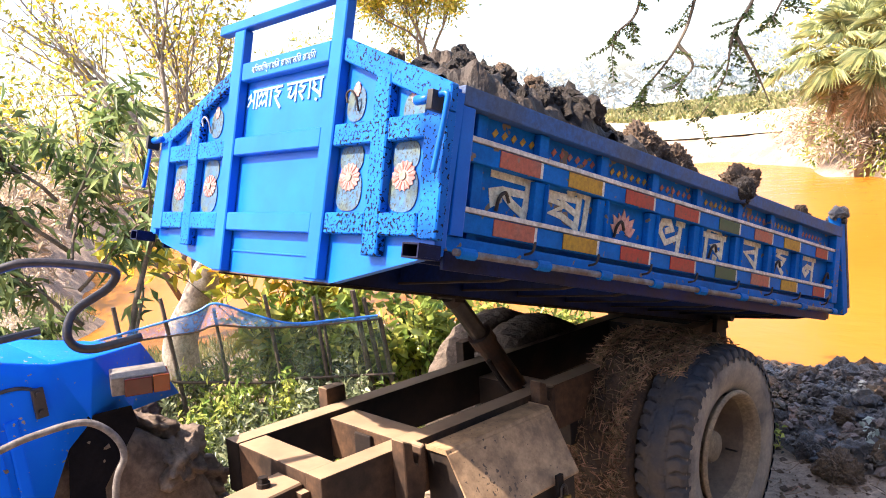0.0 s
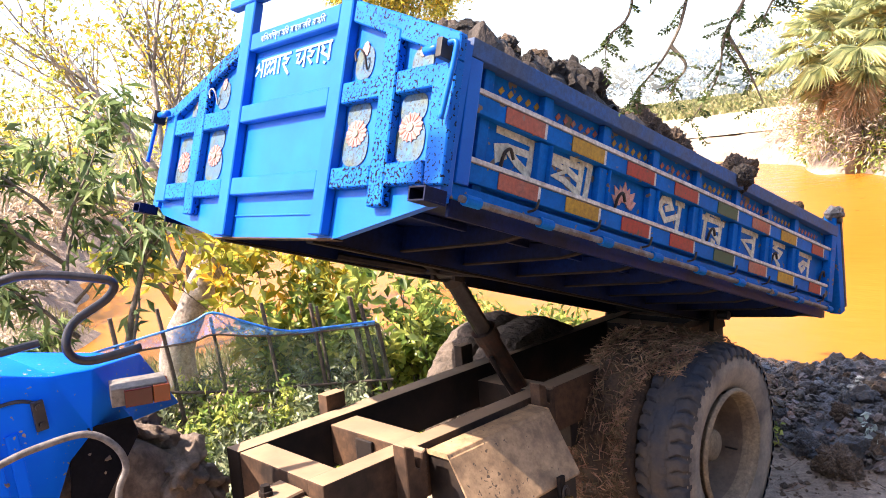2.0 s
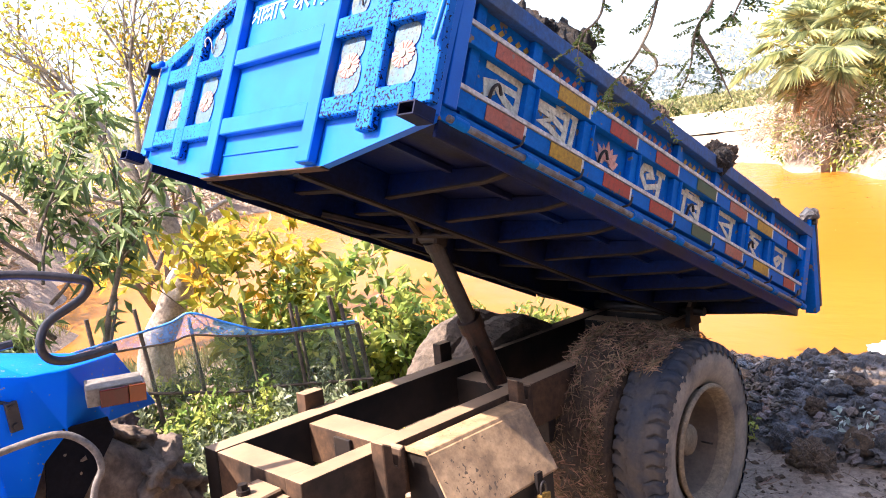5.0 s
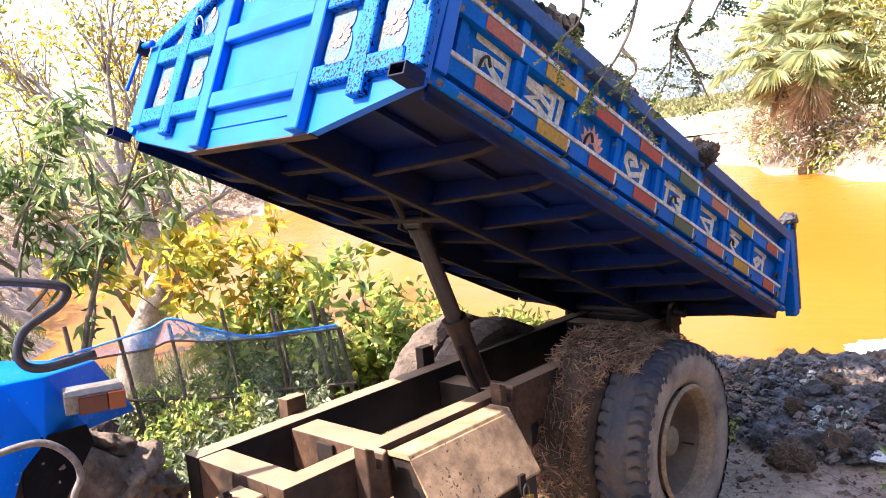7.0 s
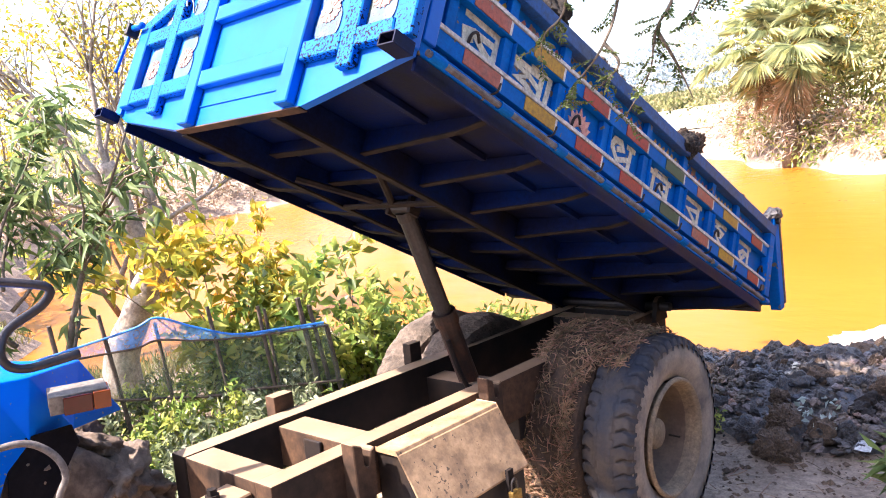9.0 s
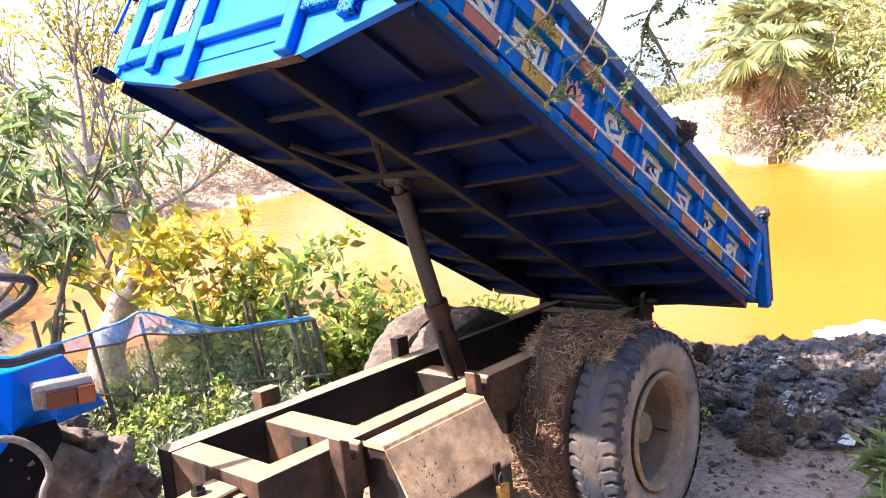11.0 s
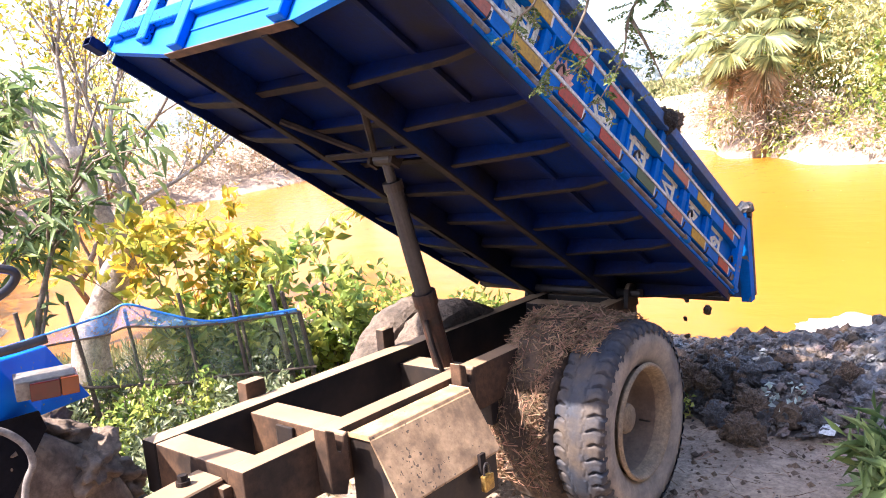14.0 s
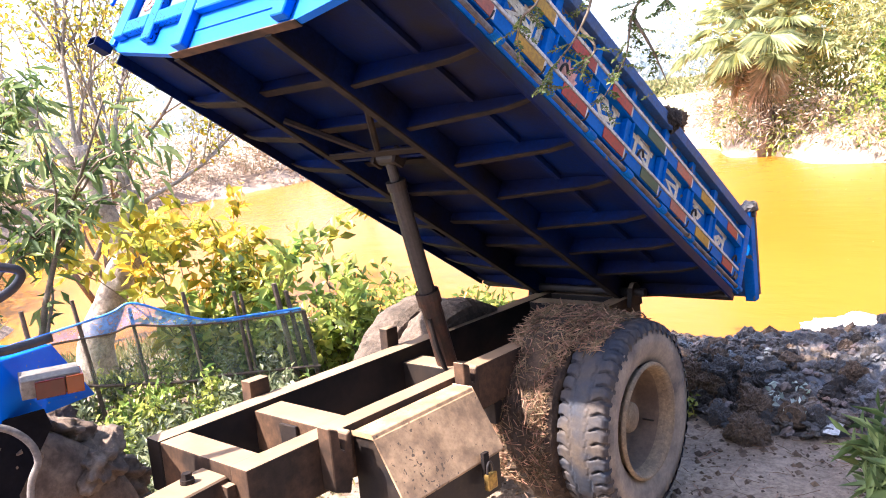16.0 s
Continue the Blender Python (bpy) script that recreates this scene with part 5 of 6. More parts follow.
tagged(mesh_ob("crumb_layer", np.concatenate(Vs).tolist(), np.concatenate(Fs).tolist(), CLAY_CRUMB, heap), kind="stuff")

for x, y, s, k in ((1.12, -0.86, 0.115, 2), (1.42, -1.16, 0.06, 1), (1.95, -1.25, 0.08, 2), (1.3, -0.62, 0.07, 1), (2.3, -1.55, 0.09, 2), (1.7, -0.7, 0.06, 2)):
    o = new("clod", BIG_MESH[0 if k == 1 else k])
    o.parent = heap
    o.matrix_basis = pose(x, y, heap_top(x, y) + s * 0.3, x * 90, y * 70, s * 900) @ Matrix.Scale(s, 4)
PLASTIC = material("crumpled_white_plastic", (0.75, 0.74, 0.72), 0.5, 0, (0.6, 0.6, 0.6), 20, 0.5, 50, 0.3, 0.004)
for x, y, s, q in ((1.36, -1.27, 0.06, 3), (1.12, -0.42, 0.06, 5), (2.2, -1.75, 0.06, 8)):
    bm = bmesh.new()
    bmesh.ops.create_grid(bm, x_segments=7, y_segments=6, size=s)
    for v in bm.verts:
        v.co = Vector((v.co.x * 1.3, v.co.y * 0.7, 0.03 + 0.35 * s * noise.noise(v.co * 22 + Vector((q, 0, 0)))))
    bmesh.ops.solidify(bm, geom=bm.faces[:], thickness=0.002)
    tagged(part("plastic_scrap", bm, PLASTIC, loc=(x, y, heap_top(x, y) - 0.0)), "crumpled white plastic scrap lying on the clay", "litter")

for k, (x, y) in enumerate(((1.42, -0.99), (1.62, -0.96))):
    bush("weed", "small pale-leaved weed growing on the clay", (x, y), (0.05, 0.05, 0.10), 2, PALE_WEED, 1, 0.06, 0.032, 95 + k, 0.6, "weed", 1, lift=heap_top(x, y) - ground_at(x, y))

# straw and twigs trodden into the ground
def on_ground(rnd):
    x, y = rnd.uniform(-2.5, 2.2), rnd.uniform(-2.4, 1.5)
    return Vector((x, y, ground_at(x, y) + 0.012)), Vector((0, 0, 1))


tagged(straw_bundle("ground_straw", 1500, on_ground, STRAW, None, 8, (0.04, 0.2), 0.0018), "dry straw trodden into the earth", "straw", kind="stuff")
V, Fc = [], []
rnd = random.Random(28)
for _ in range(5500):
    x, y = rnd.uniform(-2.4, 2.6), rnd.uniform(-2.6, 1.6)
    c = Vector((x, y, ground_at(x, y) + 0.005))
    s = 0.005 + 0.026 * rnd.random() ** 4
    i = len(V)
    for dx, dy, dz in ((1, 0, 0), (-1, 0, 0), (0, 1, 0), (0, -1, 0), (0, 0, 0.8), (0, 0, -1)):
        V.append(tuple(c + Vector((dx, dy, dz)) * s * rnd.uniform(0.6, 1.3)))
    for f in ((0, 2, 4), (2, 1, 4), (1, 3, 4), (3, 0, 4), (2, 0, 5), (1, 2, 5), (3, 1, 5), (0, 3, 5)):
        Fc.append([i + q for q in f])
tagged(mesh_ob("earth_crumbs", V, Fc, CLAY_BROWN), "small dry earth crumbs on the track", "earth crumbs", kind="stuff")

# ---- load in the bed: moves with it ----
load = tagged(new("clay_load"), "mound of dark wet clay clods in the tipping bed", "soil load")
lu, ly = np.linspace(-2.70, 0.12, 190), np.linspace(-0.83, 0.83, 110)
LU, LY = np.meshgrid(lu, ly, indexing="ij")
LV = np.zeros(LU.shape)
for i in range(LU.shape[0]):
    for j in range(LU.shape[1]):
        u, y = LU[i, j], LY[i, j]
        ridge = float(np.interp(u, [-2.7, -2.4, -2.05, -1.75, -1.5, -1.25, -1.0, 0.12], [0.62, 0.73, 0.76, 0.66, 0.52, 0.42, 0.38, 0.32]))
        edge = min(1.0, (0.85 - abs(y)) / 0.45)
        p = Vector((u, y, 0))
        LV[i, j] = 0.43 + (ridge - 0.43) * edge ** 0.4 + 0.06 * noise.noise(p * 3.3) + 0.08 * abs(noise.noise(p * 6)) + 0.05 * noise.noise(p * 12) + 0.03 * noise.noise(p * 26)
li = np.arange(LU.size).reshape(LU.shape)
mesh_ob("mound", np.stack([LU, LY, LV], -1).reshape(-1, 3).tolist(), np.stack([li[:-1, :-1], li[1:, :-1], li[1:, 1:], li[:-1, 1:]], -1).reshape(-1, 4).tolist(), SOIL, load)
rnd = random.Random(33)
for k in range(280):
    i, j = rnd.randrange(8, 180), rnd.randrange(4, 106)
    s = rnd.choice((0.02, 0.025, 0.03, 0.04, 0.055))
    if LU[i, j] > -1.0:
        s *= 0.6
    o = new("clod", CLOD_MESH[rnd.choice((2, 5, 5, 5, 5))])
    o.parent = load
    o.matrix_basis = pose(LU[i, j], LY[i, j], LV[i, j] + s * 0.2, rnd.uniform(0, 360), rnd.uniform(0, 360), rnd.uniform(0, 360)) @ Matrix.Scale(s, 4)
for u, y, v, s, k in ((-0.86, -0.80, 0.565, 0.085, 2), (-0.98, -0.87, 0.515, 0.055, 0), (-1.04, -0.88, 0.505, 0.035, 0), (-2.05, -0.66, 0.62, 0.10, 5), (-1.78, -0.60, 0.66, 0.07, 5), (-2.3, -0.55, 0.66, 0.09, 5), (-0.18, -0.80, 0.53, 0.05, 2),
                      (-1.55, -0.70, 0.60, 0.09, 2), (-1.35, -0.74, 0.56, 0.08, 2)):
    o = new("clod", BIG_MESH[2 if k == 2 else 1])
    o.parent = load
    o.matrix_basis = pose(u, y, v, u * 90, y * 200, v * 300) @ Matrix.Scale(s, 4)


# ---- tractor: rear of its fender, lamp, grab rail and tyre ----
tractor = root("tractor", Matrix.Identity(4), "blue tractor rear with a rounded fender and a mud-caked tyre", "tractor")
TBLUE = material("glossy_tractor_blue", (0.0005, 0.12, 0.78), 0.45, 0, (0.001, 0.14, 0.80), 4, 0.5, 120, 0.0, 0.0005, dirt=0.1, spec=0.06, spots=(0.25, 0.22, 0.2), spot_scale=60, spot_size=0.02)
FENDER_SHADE = material("black_fender_shade", (0.006, 0.006, 0.009), 0.9, 0, (0.012, 0.01, 0.012), 9, 0.5, 60, 0.1, 0.001, spec=0.1)
MUD_DARK = material("dried_brown_mud", (0.27, 0.195, 0.14), 0.95, 0, (0.13, 0.09, 0.068), 9, 0.5, 30, 0.7, 0.012)
BLACK_TUBE = material("chipped_black_tube", (0.02, 0.018, 0.025), 0.4, 0, (0.05, 0.04, 0.045), 20, 0.5, 60, 0.1, 0.001)
# fender: top, rear slope, inner wall and outer wall in folded sheet
FP = [(-3.30, 0.55, 1.66), (-2.475, 0.52, 1.614), (-2.023, 0.50, 1.473), (-3.30, 0.28, 1.66), (-2.548, 0.25, 1.595), (-2.412, 0.22, 1.553), (-2.299, 0.19, 1.547),
      (-2.335, 0.220, 1.353), (-2.157, 0.340, 1.294), (-1.914, 0.500, 1.237), (-1.983, 0.52, 1.384),
      (-2.557, 0.235, 1.569), (-2.475, 0.225, 1.526), (-2.450, 0.215, 1.470), (-2.421, 0.215, 1.271), (-2.493, 0.215, 1.138), (-3.30, 0.28, 1.60), (-3.30, 0.28, 0.80), (-2.66, 0.235, 0.80)]
bm = bmesh.new()
fv = [bm.verts.new(p) for p in FP]
for f in ((3, 4, 1, 0), (4, 5, 1), (5, 6, 2, 1), (6, 7, 8), (6, 8, 2), (2, 8, 9), (2, 9, 10), (3, 16, 11, 4), (4, 11, 12, 5), (5, 12, 13), (5, 13, 14, 7), (5, 7, 6), (11, 16, 17, 18, 15, 14, 13, 12)):
    bm.faces.new([fv[q] for q in f])
bmesh.ops.recalc_face_normals(bm, faces=bm.faces[:])
bmesh.ops.bevel(bm, geom=[e for e in bm.edges if len(e.link_faces) == 2], offset=0.006, segments=2, affect="EDGES", profile=0.5)
bmesh.ops.solidify(bm, geom=bm.faces[:], thickness=0.008)
fender = part("fender", bm, TBLUE, tractor, "glossy blue sheet-metal fender", smooth=False)
fender.data.shade_smooth()
# black sheet added to stand for the deep shade under the fender
part("fender_shade_sheet", slab([(-2.50, 0.8), (-2.36, 0.8), (-2.335, 1.10), (-2.19, 1.275), (-2.20, 1.34), (-2.40, 1.36)], 1, 0.222, 0.230), FENDER_SHADE, tractor)
for x in (-2.62, -2.56):
    part("panel_rib", box(x - 0.02, x + 0.02, 0.217, 0.240, 0.85, 1.42, 0.008), TBLUE, fender)
hinge = part("hinge", box(-2.495, -2.458, 0.197, 0.213, 1.405, 1.500, 0.004), BLACK_TUBE, fender, "black steel hinge")
for z in (1.425, 1.482):
    part("hinge_bolt", tube([(-2.478, 0.188, z), (-2.478, 0.2, z)], 0.009, 8), BLACK_TUBE, hinge)
part("grab_rail", tube(curve([(-2.75, 0.36, 1.80), (-2.49, 0.28, 1.875), (-2.38, 0.25, 1.875), (-2.23, 0.20, 1.83), (-2.18, 0.185, 1.80), (-2.21, 0.195, 1.755), (-2.315, 0.215, 1.705), (-2.359, 0.194, 1.650), (-2.349, 0.190, 1.602),
                              (-2.304, 0.184, 1.577), (-2.232, 0.165, 1.575), (-2.15, 0.148, 1.578)], 5), 0.0145, 12), BLACK_TUBE, tractor, "black tubular grab rail", smooth=True)
part("seat_rail", tube([(-2.9, 0.30, 1.66), (-2.42, 0.25, 1.665)], 0.013, 8), BLACK_TUBE, tractor)
lamp_m = Matrix(((0.93, 0.30, 0, 0), (-0.30, 0.93, 0, 0), (-0.20, 0, 1, 0), (0, 0, 0, 1)))
lamp = part("tail_lamp", box(-0.10, 0.10, -0.045, 0.05, -0.03, 0.045, 0.004), material("dusty_grey_plastic", (0.24, 0.21, 0.18), 0.6, 0, (0.15, 0.13, 0.11), 12, 0.5, 60, 0.1, 0.001), tractor, "dusty tail lamp with red and orange lenses")
lamp.matrix_basis = Matrix.Translation((-2.188, 0.150, 1.437)) @ lamp_m @ Matrix.Rotation(radians(11), 4, "X") @ Matrix.Diagonal((0.86, 0.9, 0.84, 1))
part("red_lens", box(-0.055, 0.045, -0.060, -0.046, -0.032, 0.040, 0.004), material("red_lens_plastic", (0.07, 0.002, 0.002), 0.2, 0, (0.05, 0.002, 0.002), 10, 0.5, 60, 0.0), lamp)
part("amber_lens", box(0.047, 0.108, -0.060, 0.02, -0.032, 0.040, 0.004), material("amber_lens_plastic", (0.19, 0.035, 0.003), 0.2, 0, (0.15, 0.03, 0.003), 10, 0.5, 60, 0.0), lamp)
part("hose", tube(curve([(-2.95, -0.02, 1.36), (-2.68, -0.09, 1.44), (-2.57, -0.12, 1.46), (-2.46, -0.14, 1.455), (-2.40, -0.16, 1.40), (-2.385, -0.17, 1.33), (-2.42, -0.16, 1.25), (-2.46, -0.15, 1.0), (-2.5, -0.14, 0.7)], 6), 0.010, 10),
     material("dusty_grey_hose", (0.22, 0.19, 0.17), 0.7, 0, (0.13, 0.11, 0.1), 20, 0.5, 60, 0.1, 0.001), tractor, "dusty grey hose", smooth=True)
part("cable", tube(curve([(-2.75, 0.23, 1.50), (-2.55, 0.225, 1.515), (-2.47, 0.225, 1.49)], 5), 0.006, 8), BLACK_TUBE, tractor)
ty = part("tyre", lathe([(0.30, -0.15), (0.42, -0.19), (0.56, -0.185), (0.61, -0.14), (0.62, 0), (0.61, 0.14), (0.56, 0.185), (0.42, 0.19), (0.30, 0.15)], 64), MUD_DARK, tractor, "tractor tyre caked in dried mud", smooth=True, loc=(-2.50, 0.50, 0.70))
for k in range(22):
    a = math.tau * k / 22
    s = 1 if k % 2 else -1
    lug = lump(0.14, k + 3, 4, 0.55, (0.60, 1.3, 0.60))
    o = part("mud_lug", lug, MUD_DARK, ty, smooth=True)
    o.matrix_basis = pose(0.60 * math.cos(a), s * 0.09, 0.60 * math.sin(a), 0, -math.degrees(a) + 90, 25 * s)

# ---- palm on the far bank ----
palm = root("fan_palm", Matrix.Translation((19.6, 4.7, ground_at(19.6, 4.7) + 0.1)), "fan palm with pale green fronds and a skirt of dead leaves", "palm tree")
part("trunk", tube([(0, 0, -0.2), (0.05, 0, 0.9), (0, 0.05, 2.2), (0, 0, 3.15)], [0.28, 0.24, 0.2, 0.14], 12), TWIG, palm, smooth=True)


def frond(direction, reach, radius, mat, seed, droop):
    rnd = random.Random(seed)
    d = Vector(direction).normalized()
    start = Vector((0, 0, 3.0))
    hub = start + d * reach - Vector((0, 0, droop * reach * 0.25))
    bm = tube([start, start.lerp(hub, 0.5) + Vector((0, 0, 0.06)), hub], [0.03, 0.022, 0.015], 5)
    fdir = (d - Vector((0, 0, droop))).normalized()
    side = fdir.cross(Vector((0, 0, 1)))
    side = side.normalized() if side.length > 1e-3 else Vector((1, 0, 0))
    nrm = side.cross(fdir).normalized()
    n = 34
    for k in range(n):
        a = radians(-115 + 230 * k / (n - 1))
        bd_ = fdir * math.cos(a) + side * math.sin(a)
        L = radius * (0.78 + 0.22 * math.cos(a * 0.6)) * rnd.uniform(0.92, 1.05)
        w = bd_.cross(nrm).normalized() * radius * 0.036
        m = hub + bd_ * L * 0.50 + nrm * 0.05 * radius
        tip = hub + bd_ * L - Vector((0, 0, 0.22 * L * rnd.uniform(0.5, 1.4)))
        lift = nrm * radius * 0.03 * (1 if k % 2 else -1)
        a0, a1 = bm.verts.new(m + w + lift), bm.verts.new(m - w - lift)
        c0, c1 = bm.verts.new(hub), bm.verts.new(tip)
        bm.faces.new((c0, a0, c1))
        bm.faces.new((c0, c1, a1))
    return part("frond", bm, mat, palm)


rnd = random.Random(4)
for k in range(38):
    a = k * 2.4 + rnd.uniform(-0.3, 0.3)
    e = radians(82 - 96 * (k / 37) ** 0.9)
    frond((math.cos(a) * math.cos(e), math.sin(a) * math.cos(e), math.sin(e)), rnd.uniform(1.0, 1.95), rnd.uniform(0.7, 1.0), PALM, k, 0.3 + 0.6 * k / 37)
for k in range(7):
    a = k * 2.4 + 1 + rnd.uniform(-0.5, 0.5)
    e = radians(-25 - 55 * k / 7)
    frond((math.cos(a) * math.cos(e), math.sin(a) * math.cos(e), math.sin(e)), rnd.uniform(0.8, 1.2), 0.7, PALM_DRY, 70 + k, 0.9)


# ---- scrub, trees and fields beyond the water ----
def thicket(name, label, blobs, per_m3, L, W, mat, seed, category="undergrowth", kind="stuff"):
    """Lumpy masses of leaves with gaps: blobs are centre and radii."""
    r = np.random.default_rng(seed)
    Ps, Ds = [], []
    for (x, y, z), (a, b, c) in blobs:
        n = int(per_m3 * a * b * c * 4)
        q = unit(r.normal(0, 1, (n, 3)))
        rad = r.uniform(0.55, 1.0, n) ** 0.5
        w = np.array([1 + 0.5 * noise.noise(Vector(v) * 2.2 + Vector((x, y, z))) for v in q])
        keep = np.array([noise.noise(Vector(v) * 4.5 + Vector((y, z, x))) > -0.22 for v in q])
        p = q * (rad * w)[:, None] * np.array([a, b, c]) + np.array([x, y, z])
        Ps.append(p[keep])
        Ds.append(unit(q[keep] + r.normal(0, 0.7, (keep.sum(), 3))))
    P, D = np.concatenate(Ps), np.concatenate(Ds)
    n = len(P)
    ob = leaf_mesh(name, P, D, L * r.uniform(0.6, 1.4, n), W * r.uniform(0.6, 1.3, n), mat, None, seed)
    return tagged(ob, label, category, kind=kind)


def row_of(points, n, radius, lift, seed, jitter=0.8):
    rnd = random.Random(seed)
    out = []
    for _ in range(n):
        t = rnd.uniform(0, len(points) - 1.001)
        k = int(t)
        (ax, ay), (bx, by) = points[k], points[k + 1]
        f = t - k
        x, y = ax + (bx - ax) * f + rnd.gauss(0, jitter), ay + (by - ay) * f + rnd.gauss(0, jitter)
        r = rnd.uniform(*radius)
        out.append(((x, y, ground_at(x, y) + rnd.uniform(*lift)), (r, r, r * rnd.uniform(0.7, 1.2))))
    return out


RIGHT = [(17.0, -6), (18.9, 0.2), (20.9, 2.2), (23.2, 4.6), (25.5, 8.5)]
thicket("bank_scrub", "dry brown scrub along the far bank", row_of([(15.6, -6), (17.4, 0.8), (19.0, 3.2), (21.3, 5.6), (24, 8.4)], 40, (0.4, 0.8), (0.1, 0.6), 1, 0.35), 260, 0.16, 0.04, FAR_BROWN, 1)
thicket("bank_thicket", "pale green thicket on the far bank", row_of(RIGHT, 46, (0.7, 1.4), (0.8, 3.2), 2, 0.9), 60, 0.22, 0.07, FAR_LEAF, 2)
thicket("bank_thicket", "tall yellow-green trees behind the far bank", row_of([(20, -6), (22.5, 0), (24, 3), (26, 6.5)], 30, (1.2, 2.0), (2.5, 5.5), 3, 1.0), 26, 0.26, 0.09, YELLOW_LEAF, 3)
thicket("bank_thicket", "green bushes on the far bank", row_of([(17.8, 0.0), (19.3, 1.9), (22.4, 5.6)], 12, (0.6, 1.0), (0.6, 1.6), 4, 0.5), 90, 0.2, 0.08, BUSH_LEAF, 4)
thicket("bank_scrub", "tangled dry growth round the foot of the palm", [((19.3, 4.1, 0.4), (0.8, 0.8, 0.9)), ((19.8, 5.2, 0.6), (0.9, 0.8, 1.1)), ((20.0, 3.9, 0.6), (0.9, 0.9, 1.1)), ((19.6, 4.6, 1.2), (0.7, 0.7, 0.8)), ((20.5, 5.6, 0.5), (0.9, 0.8, 0.8)), ((20.9, 6.3, 0.4), (0.8, 0.8, 0.7))], 160, 0.20, 0.035, FAR_BROWN, 21)
thicket("bank_thicket", "green bushes hanging over the waterline", row_of([(15.2, -5), (17.0, 0.6), (19.0, 2.8), (20.0, 4.6), (22.5, 7.0)], 36, (0.4, 0.75), (0.0, 0.7), 22, 0.3), 170, 0.15, 0.06, BUSH_LEAF, 22)
thicket("bank_scrub", "dry brown scrub along the upstream bank", row_of([(0.6, 15), (2.2, 20.5), (5.6, 26.5), (10, 29.5), (15, 29), (19, 28), (24, 27)], 80, (0.6, 1.2), (0.2, 1.3), 5, 0.5), 70, 0.28, 0.07, FAR_BROWN, 5)
thicket("bank_thicket", "hazy pale green trees upstream", row_of([(-8, 20), (0, 28), (9, 34), (17, 38), (27, 38)], 40, (1.2, 2.2), (1.5, 7.5), 6, 1.2), 9, 0.34, 0.12, FAR_LEAF, 6)
thicket("bank_scrub", "pale green scrub upstream", row_of([(-1, 18), (3, 25), (8.5, 29.5)], 16, (0.7, 1.2), (0.3, 1.1), 7, 0.6), 35, 0.26, 0.08, FAR_LEAF, 7)
thicket("bank_scrub", "dry scrub on the near bank", row_of([(-3.2, 9.5), (-1.2, 8.6), (0.2, 10.5), (0.5, 13)], 18, (0.4, 0.7), (0.15, 0.6), 8, 0.5), 260, 0.13, 0.035, FAR_BROWN, 8)
# distance haze is put into this wood's pale blue-grey leaf colour
thicket("far_woods", "hazy distant wood beyond the fields", row_of([(45, 75), (70, 52), (95, 30), (100, 0), (100, -30)], 60, (2.5, 4.5), (1.0, 3.5), 10, 4), 2.2, 0.9, 0.35, leaf_material("haze_tinted_leaf", (0.42, 0.50, 0.56), (0.50, 0.56, 0.60), 0.3, 0.2), 10, "woods")
tree("thin_tree", "thin yellow-leaved tree behind the trailer", "tree", (2.0, 9.2, ground_at(2.0, 9.2)),
     [((0, 0, 0), (0, 0, 1), 5.2, 0.08), ((0, 0, 1.4), (-0.5, 0.1, 1), 3.4, 0.05), ((0, 0, 1.8), (0.6, -0.2, 1), 3.2, 0.05), ((0, 0, 2.4), (-0.7, 0.3, 0.9), 2.6, 0.04), ((0, 0, 2.6), (0.7, 0.2, 0.9), 2.6, 0.04)],
     YELLOW_LEAF, 3, 0.10, 0.045, 77, TWIG, 2, 5, spread_=0.6, jitter=0.14)
tree("thin_tree", "slim tree with light green leaves beyond the water", "tree", (29.5, 31.5, ground_at(29.5, 31.5)),
     [((0, 0, 0), (0, 0, 1), 11.0, 0.2), ((0, 0, 4.2), (-0.5, 0.1, 1), 5.5, 0.1), ((0, 0, 5.0), (0.6, -0.4, 1), 5.5, 0.1), ((0, 0, 6.0), (-0.5, 0.5, 0.8), 5, 0.09)],
     YELLOW_LEAF, 22, 0.30, 0.13, 78, TWIG, 2, 5, spread_=0.6, jitter=0.45)
tagged(part("driftwood", tube(curve([(-0.45, 8.3, 0.42), (-0.1, 8.21, 0.62), (0.15, 8.15, 0.60)], 5), [0.10] * 11, 12), BARK), "pale log lying on the near bank", "log")
bpy.data.objects["driftwood"].location.z = ground_at(-0.1, 8.2) - 0.42

# dry grass on the banks
def blades(name, label, area, n, L, W, mat, seed):
    r = np.random.default_rng(seed)
    x, y = r.uniform(area[0], area[1], n), r.uniform(area[2], area[3], n)
    z = land(x, y)
    k = z > WATER_Z + 0.1
    P = np.stack([x, y, z], 1)[k]
    D = unit(np.array([0, 0, 1.0]) + r.normal(0, 0.35, P.shape))
    return tagged(leaf_mesh(name, P, D, L * r.uniform(0.5, 1.3, len(P)), W, mat, None, seed), label, "grass", kind="stuff")


blades("bank_grass", "dry yellow grass on the near bank", (-5, 2.5, 3.2, 13), 16000, 0.20, 0.012, GRASS, 1)
blades("bank_grass", "short dry grass among the weeds", (-2.2, 1.8, 0.8, 3.2), 6000, 0.12, 0.008, GRASS, 2)
blades("field_crop", "yellow-green crop in the far field", (45, 75, 12, 60), 30000, 0.5, 0.25, GRASS, 3)

